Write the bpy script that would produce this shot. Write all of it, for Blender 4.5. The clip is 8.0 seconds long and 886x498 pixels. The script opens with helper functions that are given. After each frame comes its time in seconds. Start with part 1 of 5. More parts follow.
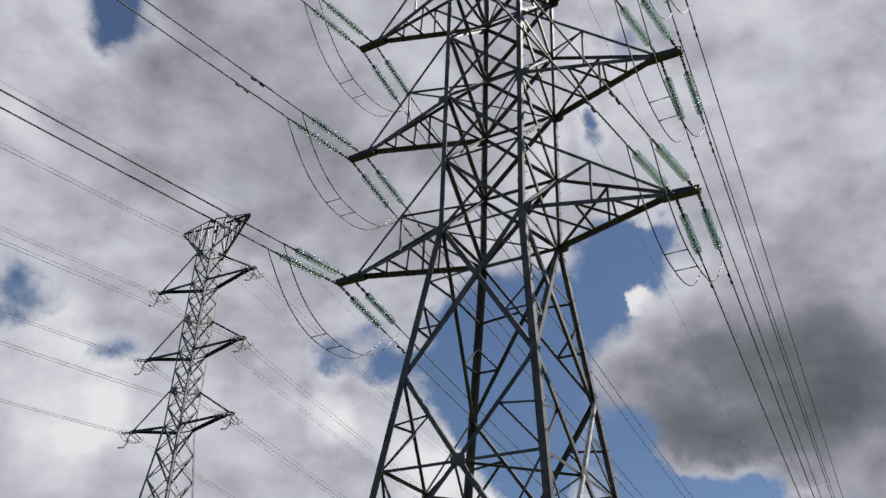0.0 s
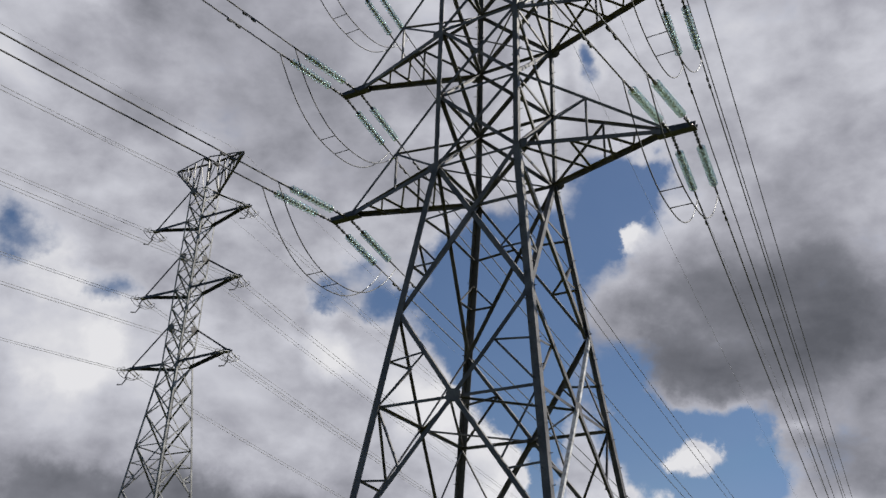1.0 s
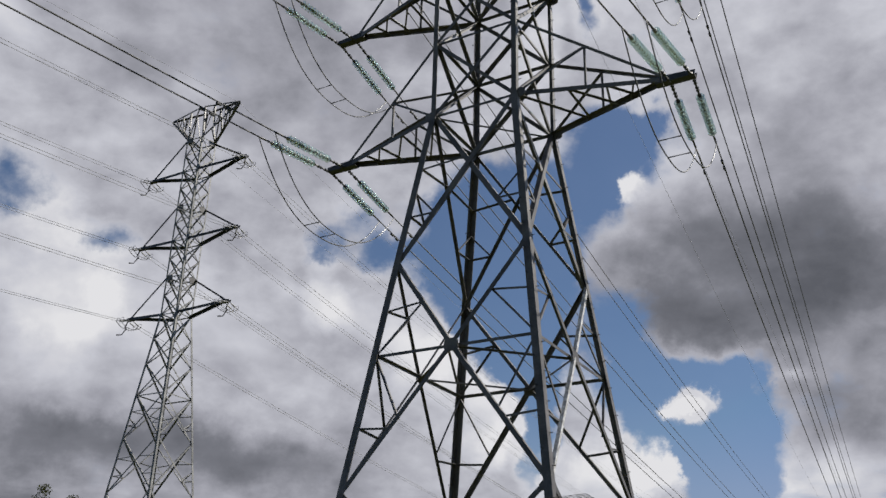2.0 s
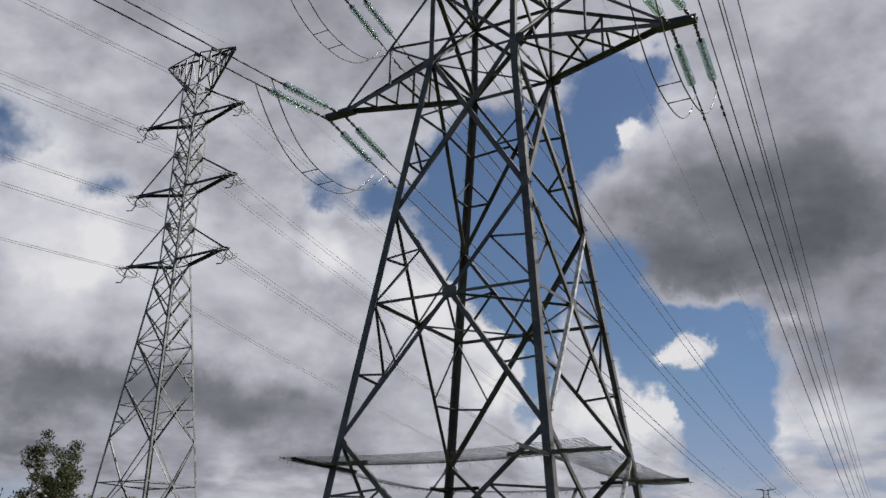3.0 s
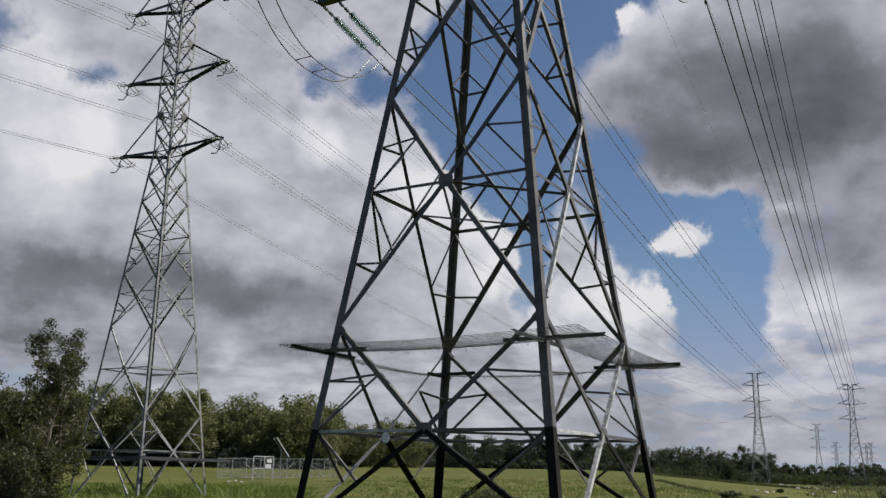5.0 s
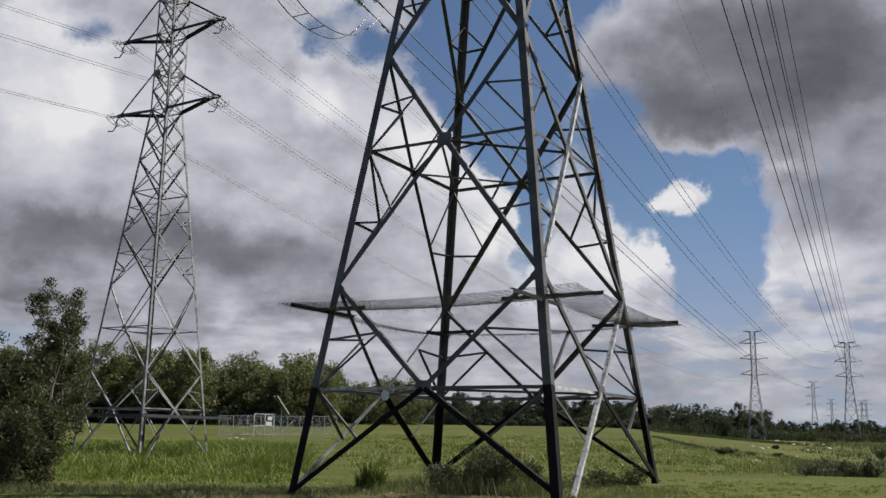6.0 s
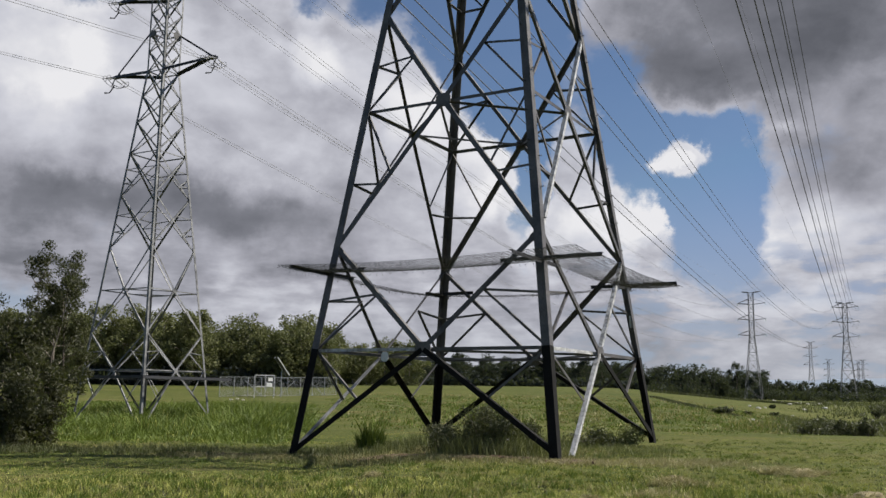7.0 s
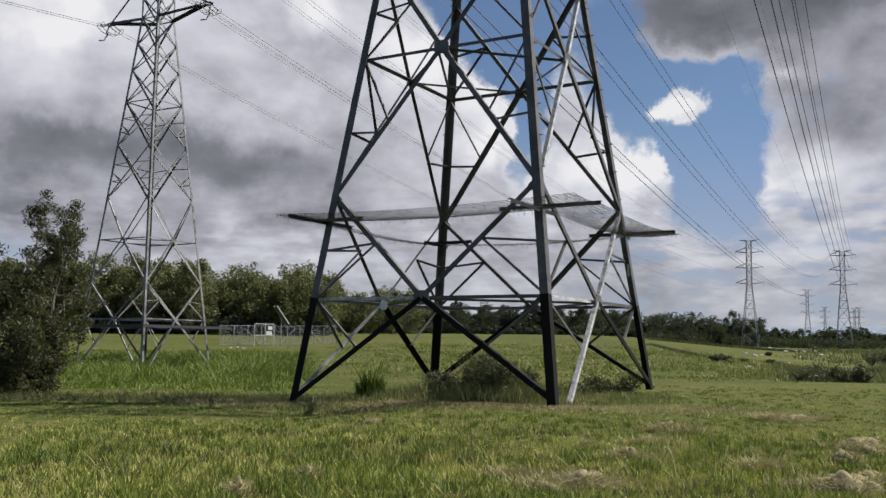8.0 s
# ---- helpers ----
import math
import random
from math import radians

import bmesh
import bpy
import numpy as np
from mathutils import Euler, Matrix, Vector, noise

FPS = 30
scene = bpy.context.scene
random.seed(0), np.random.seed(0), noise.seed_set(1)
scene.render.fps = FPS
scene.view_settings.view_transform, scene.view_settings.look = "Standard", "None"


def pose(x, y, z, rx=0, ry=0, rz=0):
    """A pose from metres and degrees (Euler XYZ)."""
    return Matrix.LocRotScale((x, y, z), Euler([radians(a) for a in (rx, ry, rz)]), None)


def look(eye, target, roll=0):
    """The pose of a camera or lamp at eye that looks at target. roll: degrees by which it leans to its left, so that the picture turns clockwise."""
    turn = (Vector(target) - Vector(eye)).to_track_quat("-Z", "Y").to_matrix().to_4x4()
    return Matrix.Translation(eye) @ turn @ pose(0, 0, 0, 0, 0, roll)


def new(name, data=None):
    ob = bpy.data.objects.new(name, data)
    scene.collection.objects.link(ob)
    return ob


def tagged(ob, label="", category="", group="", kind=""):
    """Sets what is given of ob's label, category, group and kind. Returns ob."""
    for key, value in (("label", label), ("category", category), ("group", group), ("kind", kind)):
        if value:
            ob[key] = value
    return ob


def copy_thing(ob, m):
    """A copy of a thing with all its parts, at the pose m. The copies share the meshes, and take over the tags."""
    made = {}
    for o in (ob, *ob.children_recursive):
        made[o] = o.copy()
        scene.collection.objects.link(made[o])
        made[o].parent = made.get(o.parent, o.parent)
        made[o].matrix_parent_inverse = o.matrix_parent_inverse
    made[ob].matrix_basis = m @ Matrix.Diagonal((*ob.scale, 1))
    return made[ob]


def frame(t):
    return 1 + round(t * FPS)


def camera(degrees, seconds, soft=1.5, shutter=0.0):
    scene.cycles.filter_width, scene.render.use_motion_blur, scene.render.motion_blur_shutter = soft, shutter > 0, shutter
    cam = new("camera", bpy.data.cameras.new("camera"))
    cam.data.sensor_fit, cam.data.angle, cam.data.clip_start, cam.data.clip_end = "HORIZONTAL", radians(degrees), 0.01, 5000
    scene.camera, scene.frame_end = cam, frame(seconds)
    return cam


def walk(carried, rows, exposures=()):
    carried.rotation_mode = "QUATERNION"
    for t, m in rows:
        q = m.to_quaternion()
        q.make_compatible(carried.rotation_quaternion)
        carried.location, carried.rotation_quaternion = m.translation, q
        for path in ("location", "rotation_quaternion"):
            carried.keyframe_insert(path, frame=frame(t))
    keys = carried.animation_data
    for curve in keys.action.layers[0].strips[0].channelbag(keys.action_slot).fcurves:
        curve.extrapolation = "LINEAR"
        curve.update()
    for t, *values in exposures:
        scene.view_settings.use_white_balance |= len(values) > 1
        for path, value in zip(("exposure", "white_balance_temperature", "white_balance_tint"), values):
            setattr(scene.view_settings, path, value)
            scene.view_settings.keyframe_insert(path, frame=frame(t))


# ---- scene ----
# Camera: stands at one spot on the grass and tilts down from the crossarms to the ground.
cam = camera(50.52, 8.0)
EYE = Vector((0.0, 0.0, 1.28))
ROWS = [
    (0.0, 30.548, -1.845, 0.000),
    (0.5, 28.472, -1.659, -0.060),
    (1.0, 26.751, -1.578, -0.192),
    (1.5, 25.212, -1.482, -0.231),
    (3.0, 20.486, -1.252, -0.315),
    (3.5, 18.662, -1.191, -0.361),
    (4.0, 16.881, -1.107, -0.397),
    (4.5, 15.197, -1.047, -0.439),
    (6.0, 11.225, -0.928, -0.530),
    (6.5, 10.047, -0.876, -0.549),
    (7.0, 8.888, -0.786, -0.565),
    (7.5, 7.348, -0.715, -0.600),
    (8.0, 5.771, -0.680, -0.642),
]
walk(cam, [(t, pose(EYE.x, EYE.y, EYE.z, 90 + pitch, roll, yaw)) for t, pitch, roll, yaw in ROWS], exposures=[(0.0, 0.5), (3.5, 0.44), (5.0, 0.46), (6.5, 0.54), (8.0, 0.62)])

# ---- light ----
SUN_AZ, SUN_EL = 78.0, 46.0  # degrees clockwise from +y, and above the ground
sun = new("sun", bpy.data.lights.new("sun", "SUN"))
sun.data.energy, sun.data.angle, sun.data.color = 5.0, radians(0.6), (1.0, 0.95, 0.86)
sun_way = Vector((math.sin(radians(SUN_AZ)) * math.cos(radians(SUN_EL)), math.cos(radians(SUN_AZ)) * math.cos(radians(SUN_EL)), math.sin(radians(SUN_EL))))
sun.matrix_world = look(sun_way * 400, (0, 0, 0))


class Nodes:
    """Short hand for building a node tree."""

    def __init__(self, tree):
        self.tree = tree
        tree.nodes.clear()

    def add(self, kind):
        return self.tree.nodes.new(kind)

    def put(self, value, socket):
        if isinstance(value, bpy.types.NodeSocket):
            self.tree.links.new(value, socket)
        elif value is not None:
            socket.default_value = value

    def math(self, op, a, b=None, c=None, clamp=False):
        n = self.tree.nodes.new("ShaderNodeMath")
        n.operation, n.use_clamp = op, clamp
        for s, v in zip(n.inputs, (a, b, c)):
            self.put(v, s)
        return n.outputs[0]

    def noise(self, vec, scale, detail=4.0, rough=0.55, distort=0.0):
        n = self.tree.nodes.new("ShaderNodeTexNoise")
        self.put(vec, n.inputs["Vector"])
        self.put(scale, n.inputs["Scale"])
        self.put(detail, n.inputs["Detail"])
        self.put(rough, n.inputs["Roughness"])
        self.put(distort, n.inputs["Distortion"])
        return n

    def ramp(self, fac, stops):
        n = self.tree.nodes.new("ShaderNodeValToRGB")
        els = n.color_ramp.elements
        while len(els) < len(stops):
            els.new(0.5)
        for e, (p, c) in zip(els, stops):
            e.position, e.color = p, (*c, 1.0)
        self.put(fac, n.inputs[0])
        return n.outputs[0]

    def mix(self, fac, a, b, kind="MIX"):
        n = self.tree.nodes.new("ShaderNodeMix")
        n.data_type, n.blend_type = "RGBA", kind
        for s, v in zip((n.inputs[0], n.inputs[6], n.inputs[7]), (fac, a, b)):
            if isinstance(v, tuple) and len(v) == 3:
                v = (*v, 1.0)
            self.put(v, s)
        return n.outputs[2]

    def step(self, value, lo, hi):
        n = self.tree.nodes.new("ShaderNodeMapRange")
        n.interpolation_type = "SMOOTHSTEP"
        self.put(value, n.inputs[0])
        n.inputs[1].default_value, n.inputs[2].default_value = lo, hi
        return n.outputs[0]


# Sky: blue showing through broken cumulus. Azimuth and elevation in degrees, widths, weight.
BLUE_HIGH = [
    (-26.8, 40.7, 2.5, 2.1, 1.10),
    (-26.7, 23.9, 2.1, 1.7, 0.62),
    (-23.7, 22.1, 2.8, 1.4, 0.62),
    (-21.1, 21.6, 1.9, 1.2, 0.50),
    (-28.6, 24.6, 1.5, 2.1, 0.45),
    (-8.6, 23.3, 1.9, 1.6, 0.85),
    (-4.3, 23.0, 2.2, 1.4, 0.75),
    (-6.1, 25.1, 1.9, 1.0, 0.50),
    (2.4, 25.1, 3.4, 3.5, 1.10),
    (4.6, 19.4, 3.7, 3.8, 1.20),
    (0.0, 22.0, 2.2, 2.1, 0.80),
    (11.8, 30.0, 2.9, 2.1, 1.30),
    (10.6, 26.9, 1.9, 2.1, 1.15),
    (13.4, 31.1, 2.0, 1.2, 1.00),
    (8.9, 43.2, 1.4, 1.0, 0.70),
    (9.5, 38.1, 1.3, 1.1, 0.95),
    (12.9, 41.7, 1.8, 1.7, 0.50),
    (5.3, 27.0, 2.9, 2.6, 1.00),
    (7.3, 23.8, 1.9, 2.6, 1.00),
    (0.3, 25.3, 1.9, 2.1, 0.70),
]
BLUE_LOW = [
    (3.1, 19.3, 2.2, 2.1, 1.00),
    (4.7, 16.7, 1.6, 2.4, 1.00),
    (5.8, 13.0, 0.9, 2.8, 0.90),
    (6.3, 9.6, 0.9, 2.1, 0.50),
    (10.8, 17.9, 1.8, 3.1, 1.20),
    (12.2, 14.7, 1.9, 2.3, 1.25),
    (14.9, 12.0, 2.6, 1.4, 1.30),
    (16.9, 10.4, 2.8, 1.9, 1.30),
    (18.5, 13.9, 1.7, 2.3, 1.15),
    (18.0, 7.7, 2.4, 1.6, 0.80),
    (15.7, 7.8, 1.7, 1.4, 0.60),
    (-24.8, 5.0, 2.4, 2.1, 0.70),
    (22.5, 5.2, 4.2, 1.0, 0.35),
    (14.7, 16.2, 2.0, 0.9, 0.90),
    (17.3, 15.6, 1.6, 0.9, 0.90),
]
PUFF_HIGH = [
    (6.1, 35.4, 2.3, 3.8, 0.90),
    (12.5, 27.6, 0.8, 0.8, 1.40),
    (-30.8, 36.3, 3.4, 2.4, 0.50),
    (-31.3, 33.5, 2.5, 1.7, 0.35),
    (-25.2, 22.6, 1.3, 1.0, 0.75),
    (-21.6, 19.2, 1.5, 1.4, 0.80),
    (-25.2, 19.4, 2.2, 1.7, 0.55),
    (-22.8, 17.3, 2.5, 1.6, 0.50),
    (-7.3, 19.8, 2.2, 1.4, 0.80),
    (-9.1, 21.5, 1.1, 0.9, 0.50),
    (12.2, 38.4, 2.2, 1.2, 0.60),
    (-1.4, 16.1, 2.7, 2.1, 0.75),
    (2.1, 12.2, 2.3, 2.4, 0.70),
    (-3.4, 18.1, 2.2, 1.6, 0.60),
    (-11.2, 17.1, 3.2, 2.4, 0.35),
    (8.1, 42.0, 2.8, 4.1, 0.35),
]
PUFF_LOW = [
    (11.4, 10.2, 1.8, 1.7, 1.30),
    (13.0, 10.9, 0.9, 1.2, 1.00),
    (9.7, 11.4, 1.4, 1.1, 0.90),
    (8.2, 10.1, 1.6, 1.6, 0.90),
    (10.9, 7.9, 2.6, 1.4, 0.70),
    (15.3, 14.5, 1.6, 0.8, 1.60),
    (14.0, 14.3, 1.0, 0.4, 0.90),
    (21.3, 15.6, 1.2, 0.7, 0.90),
    (20.6, 8.6, 1.4, 0.9, 0.70),
    (22.8, 9.7, 2.0, 0.8, 0.70),
    (24.4, 8.1, 2.1, 1.0, 0.40),
    (3.7, 12.3, 1.1, 1.9, 0.80),
    (2.4, 14.7, 1.8, 1.4, 0.60),
]
PUFF_LEFT = [
    (-0.3, 17.2, 1.3, 1.4, 0.70),
    (-21.9, 16.2, 5.4, 3.1, 0.40),
    (-28.5, 32.7, 4.5, 3.5, 0.30),
    (-7.9, 14.3, 3.2, 2.1, 0.30),
    (-26.0, 22.1, 3.4, 1.7, 0.35),
    (-16.4, 19.7, 3.3, 2.8, 0.40),
    (-8.4, 20.5, 2.9, 2.1, 0.40),
    (-23.9, 17.4, 3.6, 1.7, 0.40),
    (-22.5, 20.4, 1.8, 1.4, 0.40),
]
GREY = [
    (-15.5, 36.5, 8.2, 5.9, 0.36),
    (-21.7, 41.0, 4.1, 2.8, 0.35),
    (13.2, 20.2, 3.7, 2.3, 0.82),
    (18.2, 18.9, 5.1, 2.0, 0.78),
    (23.5, 22.5, 5.2, 3.1, 0.50),
    (16.9, 23.9, 4.5, 2.8, 0.40),
    (-15.4, 11.1, 7.0, 1.4, 0.75),
    (-23.4, 10.7, 4.6, 1.8, 0.55),
    (-7.6, 9.9, 5.3, 1.2, 0.50),
    (23.0, 12.6, 3.9, 1.7, 0.35),
    (-7.5, 7.7, 5.6, 1.2, 0.25),
    (23.8, 29.6, 5.2, 3.1, 0.25),
    (-8.9, 33.9, 3.3, 4.1, 0.20),
    (24.4, 19.4, 3.7, 2.8, 0.50),
    (22.1, 24.5, 4.6, 3.1, 0.30),
    (24.0, 14.7, 3.2, 2.1, 0.40),
    (24.4, 22.5, 4.1, 3.8, 0.25),
    (-20.5, 7.8, 6.3, 2.1, 0.25),
]


def build_sky():
    world = bpy.data.worlds.new("cloudy_sky")
    scene.world = world
    world.use_nodes = True
    k = Nodes(world.node_tree)
    coord = k.add("ShaderNodeTexCoord").outputs["Generated"]
    sep = k.add("ShaderNodeSeparateXYZ")
    k.put(coord, sep.inputs[0])
    # ragged edges: the direction is pushed about by noise before it is read as azimuth and elevation
    big, small = k.noise(coord, 5.0, 3.0), k.noise(coord, 15.0, 7.0, 0.62)

    def channel(n, i):
        s = k.add("ShaderNodeSeparateColor")
        k.put(n.outputs["Color"], s.inputs[0])
        return k.math("SUBTRACT", s.outputs[i], 0.5)

    az0 = k.math("MULTIPLY", k.math("ARCTAN2", sep.outputs[0], sep.outputs[1]), 57.29578)
    el0 = k.math("MULTIPLY", k.math("ARCSINE", sep.outputs[2]), 57.29578)
    az = k.math("ADD", az0, k.math("ADD", k.math("MULTIPLY", channel(big, 0), 2.5), k.math("MULTIPLY", channel(small, 0), 5.0)))
    el = k.math("ADD", el0, k.math("ADD", k.math("MULTIPLY", channel(big, 1), 2.0), k.math("MULTIPLY", channel(small, 1), 4.0)))

    def field(blobs):
        total = None
        for a, e, wa, we, weight in blobs:
            da = k.math("DIVIDE", k.math("SUBTRACT", az, a), wa)
            de = k.math("DIVIDE", k.math("SUBTRACT", el, e), we)
            r2 = k.math("MULTIPLY_ADD", da, da, k.math("MULTIPLY", de, de))
            g = k.math("MULTIPLY", k.math("EXPONENT", k.math("MULTIPLY", r2, -1.0)), weight)
            total = g if total is None else k.math("ADD", total, g)
        return total

    # clouds stretch flatter towards the horizon
    def shifted(scale, offset):
        n = k.add("ShaderNodeVectorMath")
        n.operation = "MULTIPLY_ADD"
        k.put(coord, n.inputs[0])
        n.inputs[1].default_value, n.inputs[2].default_value = scale, offset
        return n.outputs[0]

    def billows(vec):
        """Rounded cauliflower heads over broad swells."""
        soft = k.noise(vec, 7.0, 3.0, 0.55)
        bent = k.add("ShaderNodeVectorMath")
        bent.operation = "MULTIPLY_ADD"
        k.put(soft.outputs["Color"], bent.inputs[0])
        bent.inputs[1].default_value = (0.10, 0.10, 0.10)
        k.put(vec, bent.inputs[2])
        cell = k.add("ShaderNodeTexVoronoi")
        cell.feature = "SMOOTH_F1"
        k.put(bent.outputs[0], cell.inputs["Vector"])
        for key, value in (("Scale", 10.0), ("Detail", 3.0), ("Roughness", 0.42), ("Lacunarity", 2.3), ("Smoothness", 0.45)):
            cell.inputs[key].default_value = value
        heads = k.math("SUBTRACT", 1.0, cell.outputs["Distance"])
        return k.math("MULTIPLY_ADD", soft.outputs[0], 0.9, k.math("MULTIPLY", heads, 0.55))

    here = billows(shifted((1.0, 1.0, 1.5), (0.0, 0.0, 0.0)))
    towards_sun = billows(shifted((1.0, 1.0, 1.5), (0.02, 0.0, 0.03)))
    relief = k.math("SUBTRACT", here, towards_sun)
    puff = k.noise(shifted((1.0, 1.0, 1.5), (0.3, 0.1, 0.0)), 14.0, 9.0, 0.58, 0.1).outputs[0]
    bright = k.math("ADD", field(PUFF_HIGH), field(PUFF_LOW + PUFF_LEFT))
    gap = k.math("SUBTRACT", k.math("ADD", field(BLUE_HIGH), field(BLUE_LOW)), k.math("MULTIPLY", bright, 0.85))
    # the sky is mostly clear to the sides and behind, where the sun comes from
    side = k.step(k.math("ABSOLUTE", k.math("SUBTRACT", az, -2.0)), 38.0, 60.0)
    over = k.step(el, 52.0, 66.0)
    gap = k.math("ADD", gap, k.math("MULTIPLY", k.math("MAXIMUM", side, over), 0.95))
    gap = k.math("ADD", gap, k.math("MULTIPLY", k.math("SUBTRACT", puff, 0.5), 1.1))
    gap = k.math("SUBTRACT", gap, k.math("MULTIPLY", k.math("SUBTRACT", here, 0.62), 0.4))
    clear = k.math("MULTIPLY", k.step(gap, 0.16, 0.80), 0.97)
    # lit heads stand out in relief, the grey banks stay smooth
    bank = field(GREY)
    lively = k.math("SUBTRACT", 1.0, k.math("MULTIPLY", bank, 0.75, clamp=True))
    swell = k.noise(shifted((1.0, 1.0, 1.9), (0.0, 0.2, 0.0)), 4.5, 5.0, 0.5, 0.2).outputs[0]
    shade = k.math("ADD", k.math("SUBTRACT", bank, bright), k.math("MULTIPLY", k.math("SUBTRACT", swell, 0.5), 0.7))
    shade = k.math("SUBTRACT", shade, k.math("MULTIPLY", relief, k.math("MULTIPLY", lively, 0.85)))
    shade = k.math("SUBTRACT", shade, k.math("MULTIPLY", k.math("SUBTRACT", puff, 0.5), k.math("MULTIPLY", lively, 0.3)))
    shade = k.math("SUBTRACT", shade, k.math("MULTIPLY", k.step(gap, -0.45, 0.4), 0.5))
    # small far heaps in rows near the horizon
    rows = k.noise(shifted((1.0, 1.0, 3.2), (0.7, 0.0, 0.4)), 17.0, 6.0, 0.55, 0.1).outputs[0]
    low = k.step(el0, 11.0, 6.0)
    shade = k.math("SUBTRACT", shade, k.math("MULTIPLY", k.math("SUBTRACT", rows, 0.60), k.math("MULTIPLY", low, 1.7)))
    clear = k.math("MAXIMUM", clear, k.math("MULTIPLY", k.math("MULTIPLY", k.step(rows, 0.52, 0.36), low), k.math("MULTIPLY", k.step(az0, 6.0, 12.0), 0.7)))
    cloud = k.ramp(k.math("MULTIPLY_ADD", shade, 0.5, 0.558, clamp=True), [(0.0, (0.78, 0.777, 0.80)), (0.28, (0.57, 0.577, 0.635)), (0.5, (0.378, 0.381, 0.432)), (0.75, (0.196, 0.201, 0.232)), (1.0, (0.110, 0.115, 0.135))])
    sky = k.add("ShaderNodeTexSky")
    sky.sky_type, sky.sun_disc = "NISHITA", False
    sky.sun_elevation, sky.sun_rotation = radians(SUN_EL), radians(SUN_AZ)
    blue = k.mix(1.0, k.mix(1.0, sky.outputs[0], (0.055, 0.065, 0.078), "MULTIPLY"), (0.150, 0.265, 0.52), "DARKEN")
    # haze low over the horizon
    blue = k.mix(k.math("MULTIPLY", k.step(el0, 15.0, 2.0), 0.85), blue, (0.36, 0.42, 0.52))
    cloud = k.mix(k.math("MULTIPLY", k.step(el0, 7.0, 0.0), 0.5), cloud, (0.40, 0.425, 0.47))
    out = k.add("ShaderNodeOutputWorld")
    bg = k.add("ShaderNodeBackground")
    k.put(k.mix(clear, cloud, blue), bg.inputs[0])
    bg.inputs[1].default_value = 0.707
    k.tree.links.new(bg.outputs[0], out.inputs[0])


build_sky()


# ---- materials ----
def material(name, base, dark, rough=0.6, metal=0.0, scale=3.0, fine=40.0, bump=0.15, spread=0.0, coords="Object", stretch=None, shine=0.5):
    """Two scales of colour variation, a roughness that follows them and a fine relief."""
    m = bpy.data.materials.new(name)
    m.use_nodes = True
    k = Nodes(m.node_tree)
    vec = k.add("ShaderNodeTexCoord").outputs[coords]
    if stretch:
        mp = k.add("ShaderNodeMapping")
        k.put(vec, mp.inputs[0])
        mp.inputs["Scale"].default_value = stretch
        vec = mp.outputs[0]
    a, b = k.noise(vec, scale, 5.0, 0.6).outputs[0], k.noise(vec, fine, 3.0, 0.6).outputs[0]
    col = k.mix(k.step(a, 0.35, 0.68), base, dark)
    col = k.mix(k.math("MULTIPLY", k.step(b, 0.3, 0.75), 0.45), col, tuple(0.55 * c for c in dark))
    if spread:
        info = k.add("ShaderNodeObjectInfo").outputs["Random"]
        col = k.mix(k.math("MULTIPLY", info, spread), col, tuple(0.5 * c for c in dark))
    bs = k.add("ShaderNodeBsdfPrincipled")
    k.put(col, bs.inputs["Base Color"])
    k.put(k.math("MULTIPLY_ADD", b, 0.25, rough - 0.12), bs.inputs["Roughness"])
    bs.inputs["Metallic"].default_value = metal
    bs.inputs["Specular IOR Level"].default_value = shine
    if bump:
        bn = k.add("ShaderNodeBump")
        bn.inputs["Strength"].default_value = bump
        bn.inputs["Distance"].default_value = 0.02
        k.put(b, bn.inputs["Height"])
        k.put(bn.outputs[0], bs.inputs["Normal"])
    out = k.add("ShaderNodeOutputMaterial")
    k.tree.links.new(bs.outputs[0], out.inputs[0])
    return m


def leaf_material(name, light, dark, shine=0.25):
    """Leaves and blades: every one its own shade, some light let through."""
    m = bpy.data.materials.new(name)
    m.use_nodes = True
    k = Nodes(m.node_tree)
    geo = k.add("ShaderNodeNewGeometry")
    obj = k.add("ShaderNodeTexCoord").outputs["Object"]
    patch = k.noise(obj, 0.55, 4.0).outputs[0]
    fac = k.math("ADD", k.math("MULTIPLY", geo.outputs["Random Per Island"], 0.6), k.math("MULTIPLY", k.step(patch, 0.35, 0.65), 0.4))
    col = k.mix(fac, light, dark)
    bs = k.add("ShaderNodeBsdfPrincipled")
    k.put(col, bs.inputs["Base Color"])
    bs.inputs["Roughness"].default_value = 0.55
    bs.inputs["Specular IOR Level"].default_value = shine
    tr = k.add("ShaderNodeBsdfTranslucent")
    k.put(k.mix(0.4, col, (0.16, 0.2, 0.03)), tr.inputs[0])
    mx = k.add("ShaderNodeMixShader")
    mx.inputs[0].default_value = 0.28
    k.tree.links.new(bs.outputs[0], mx.inputs[1])
    k.tree.links.new(tr.outputs[0], mx.inputs[2])
    out = k.add("ShaderNodeOutputMaterial")
    k.tree.links.new(mx.outputs[0], out.inputs[0])
    return m


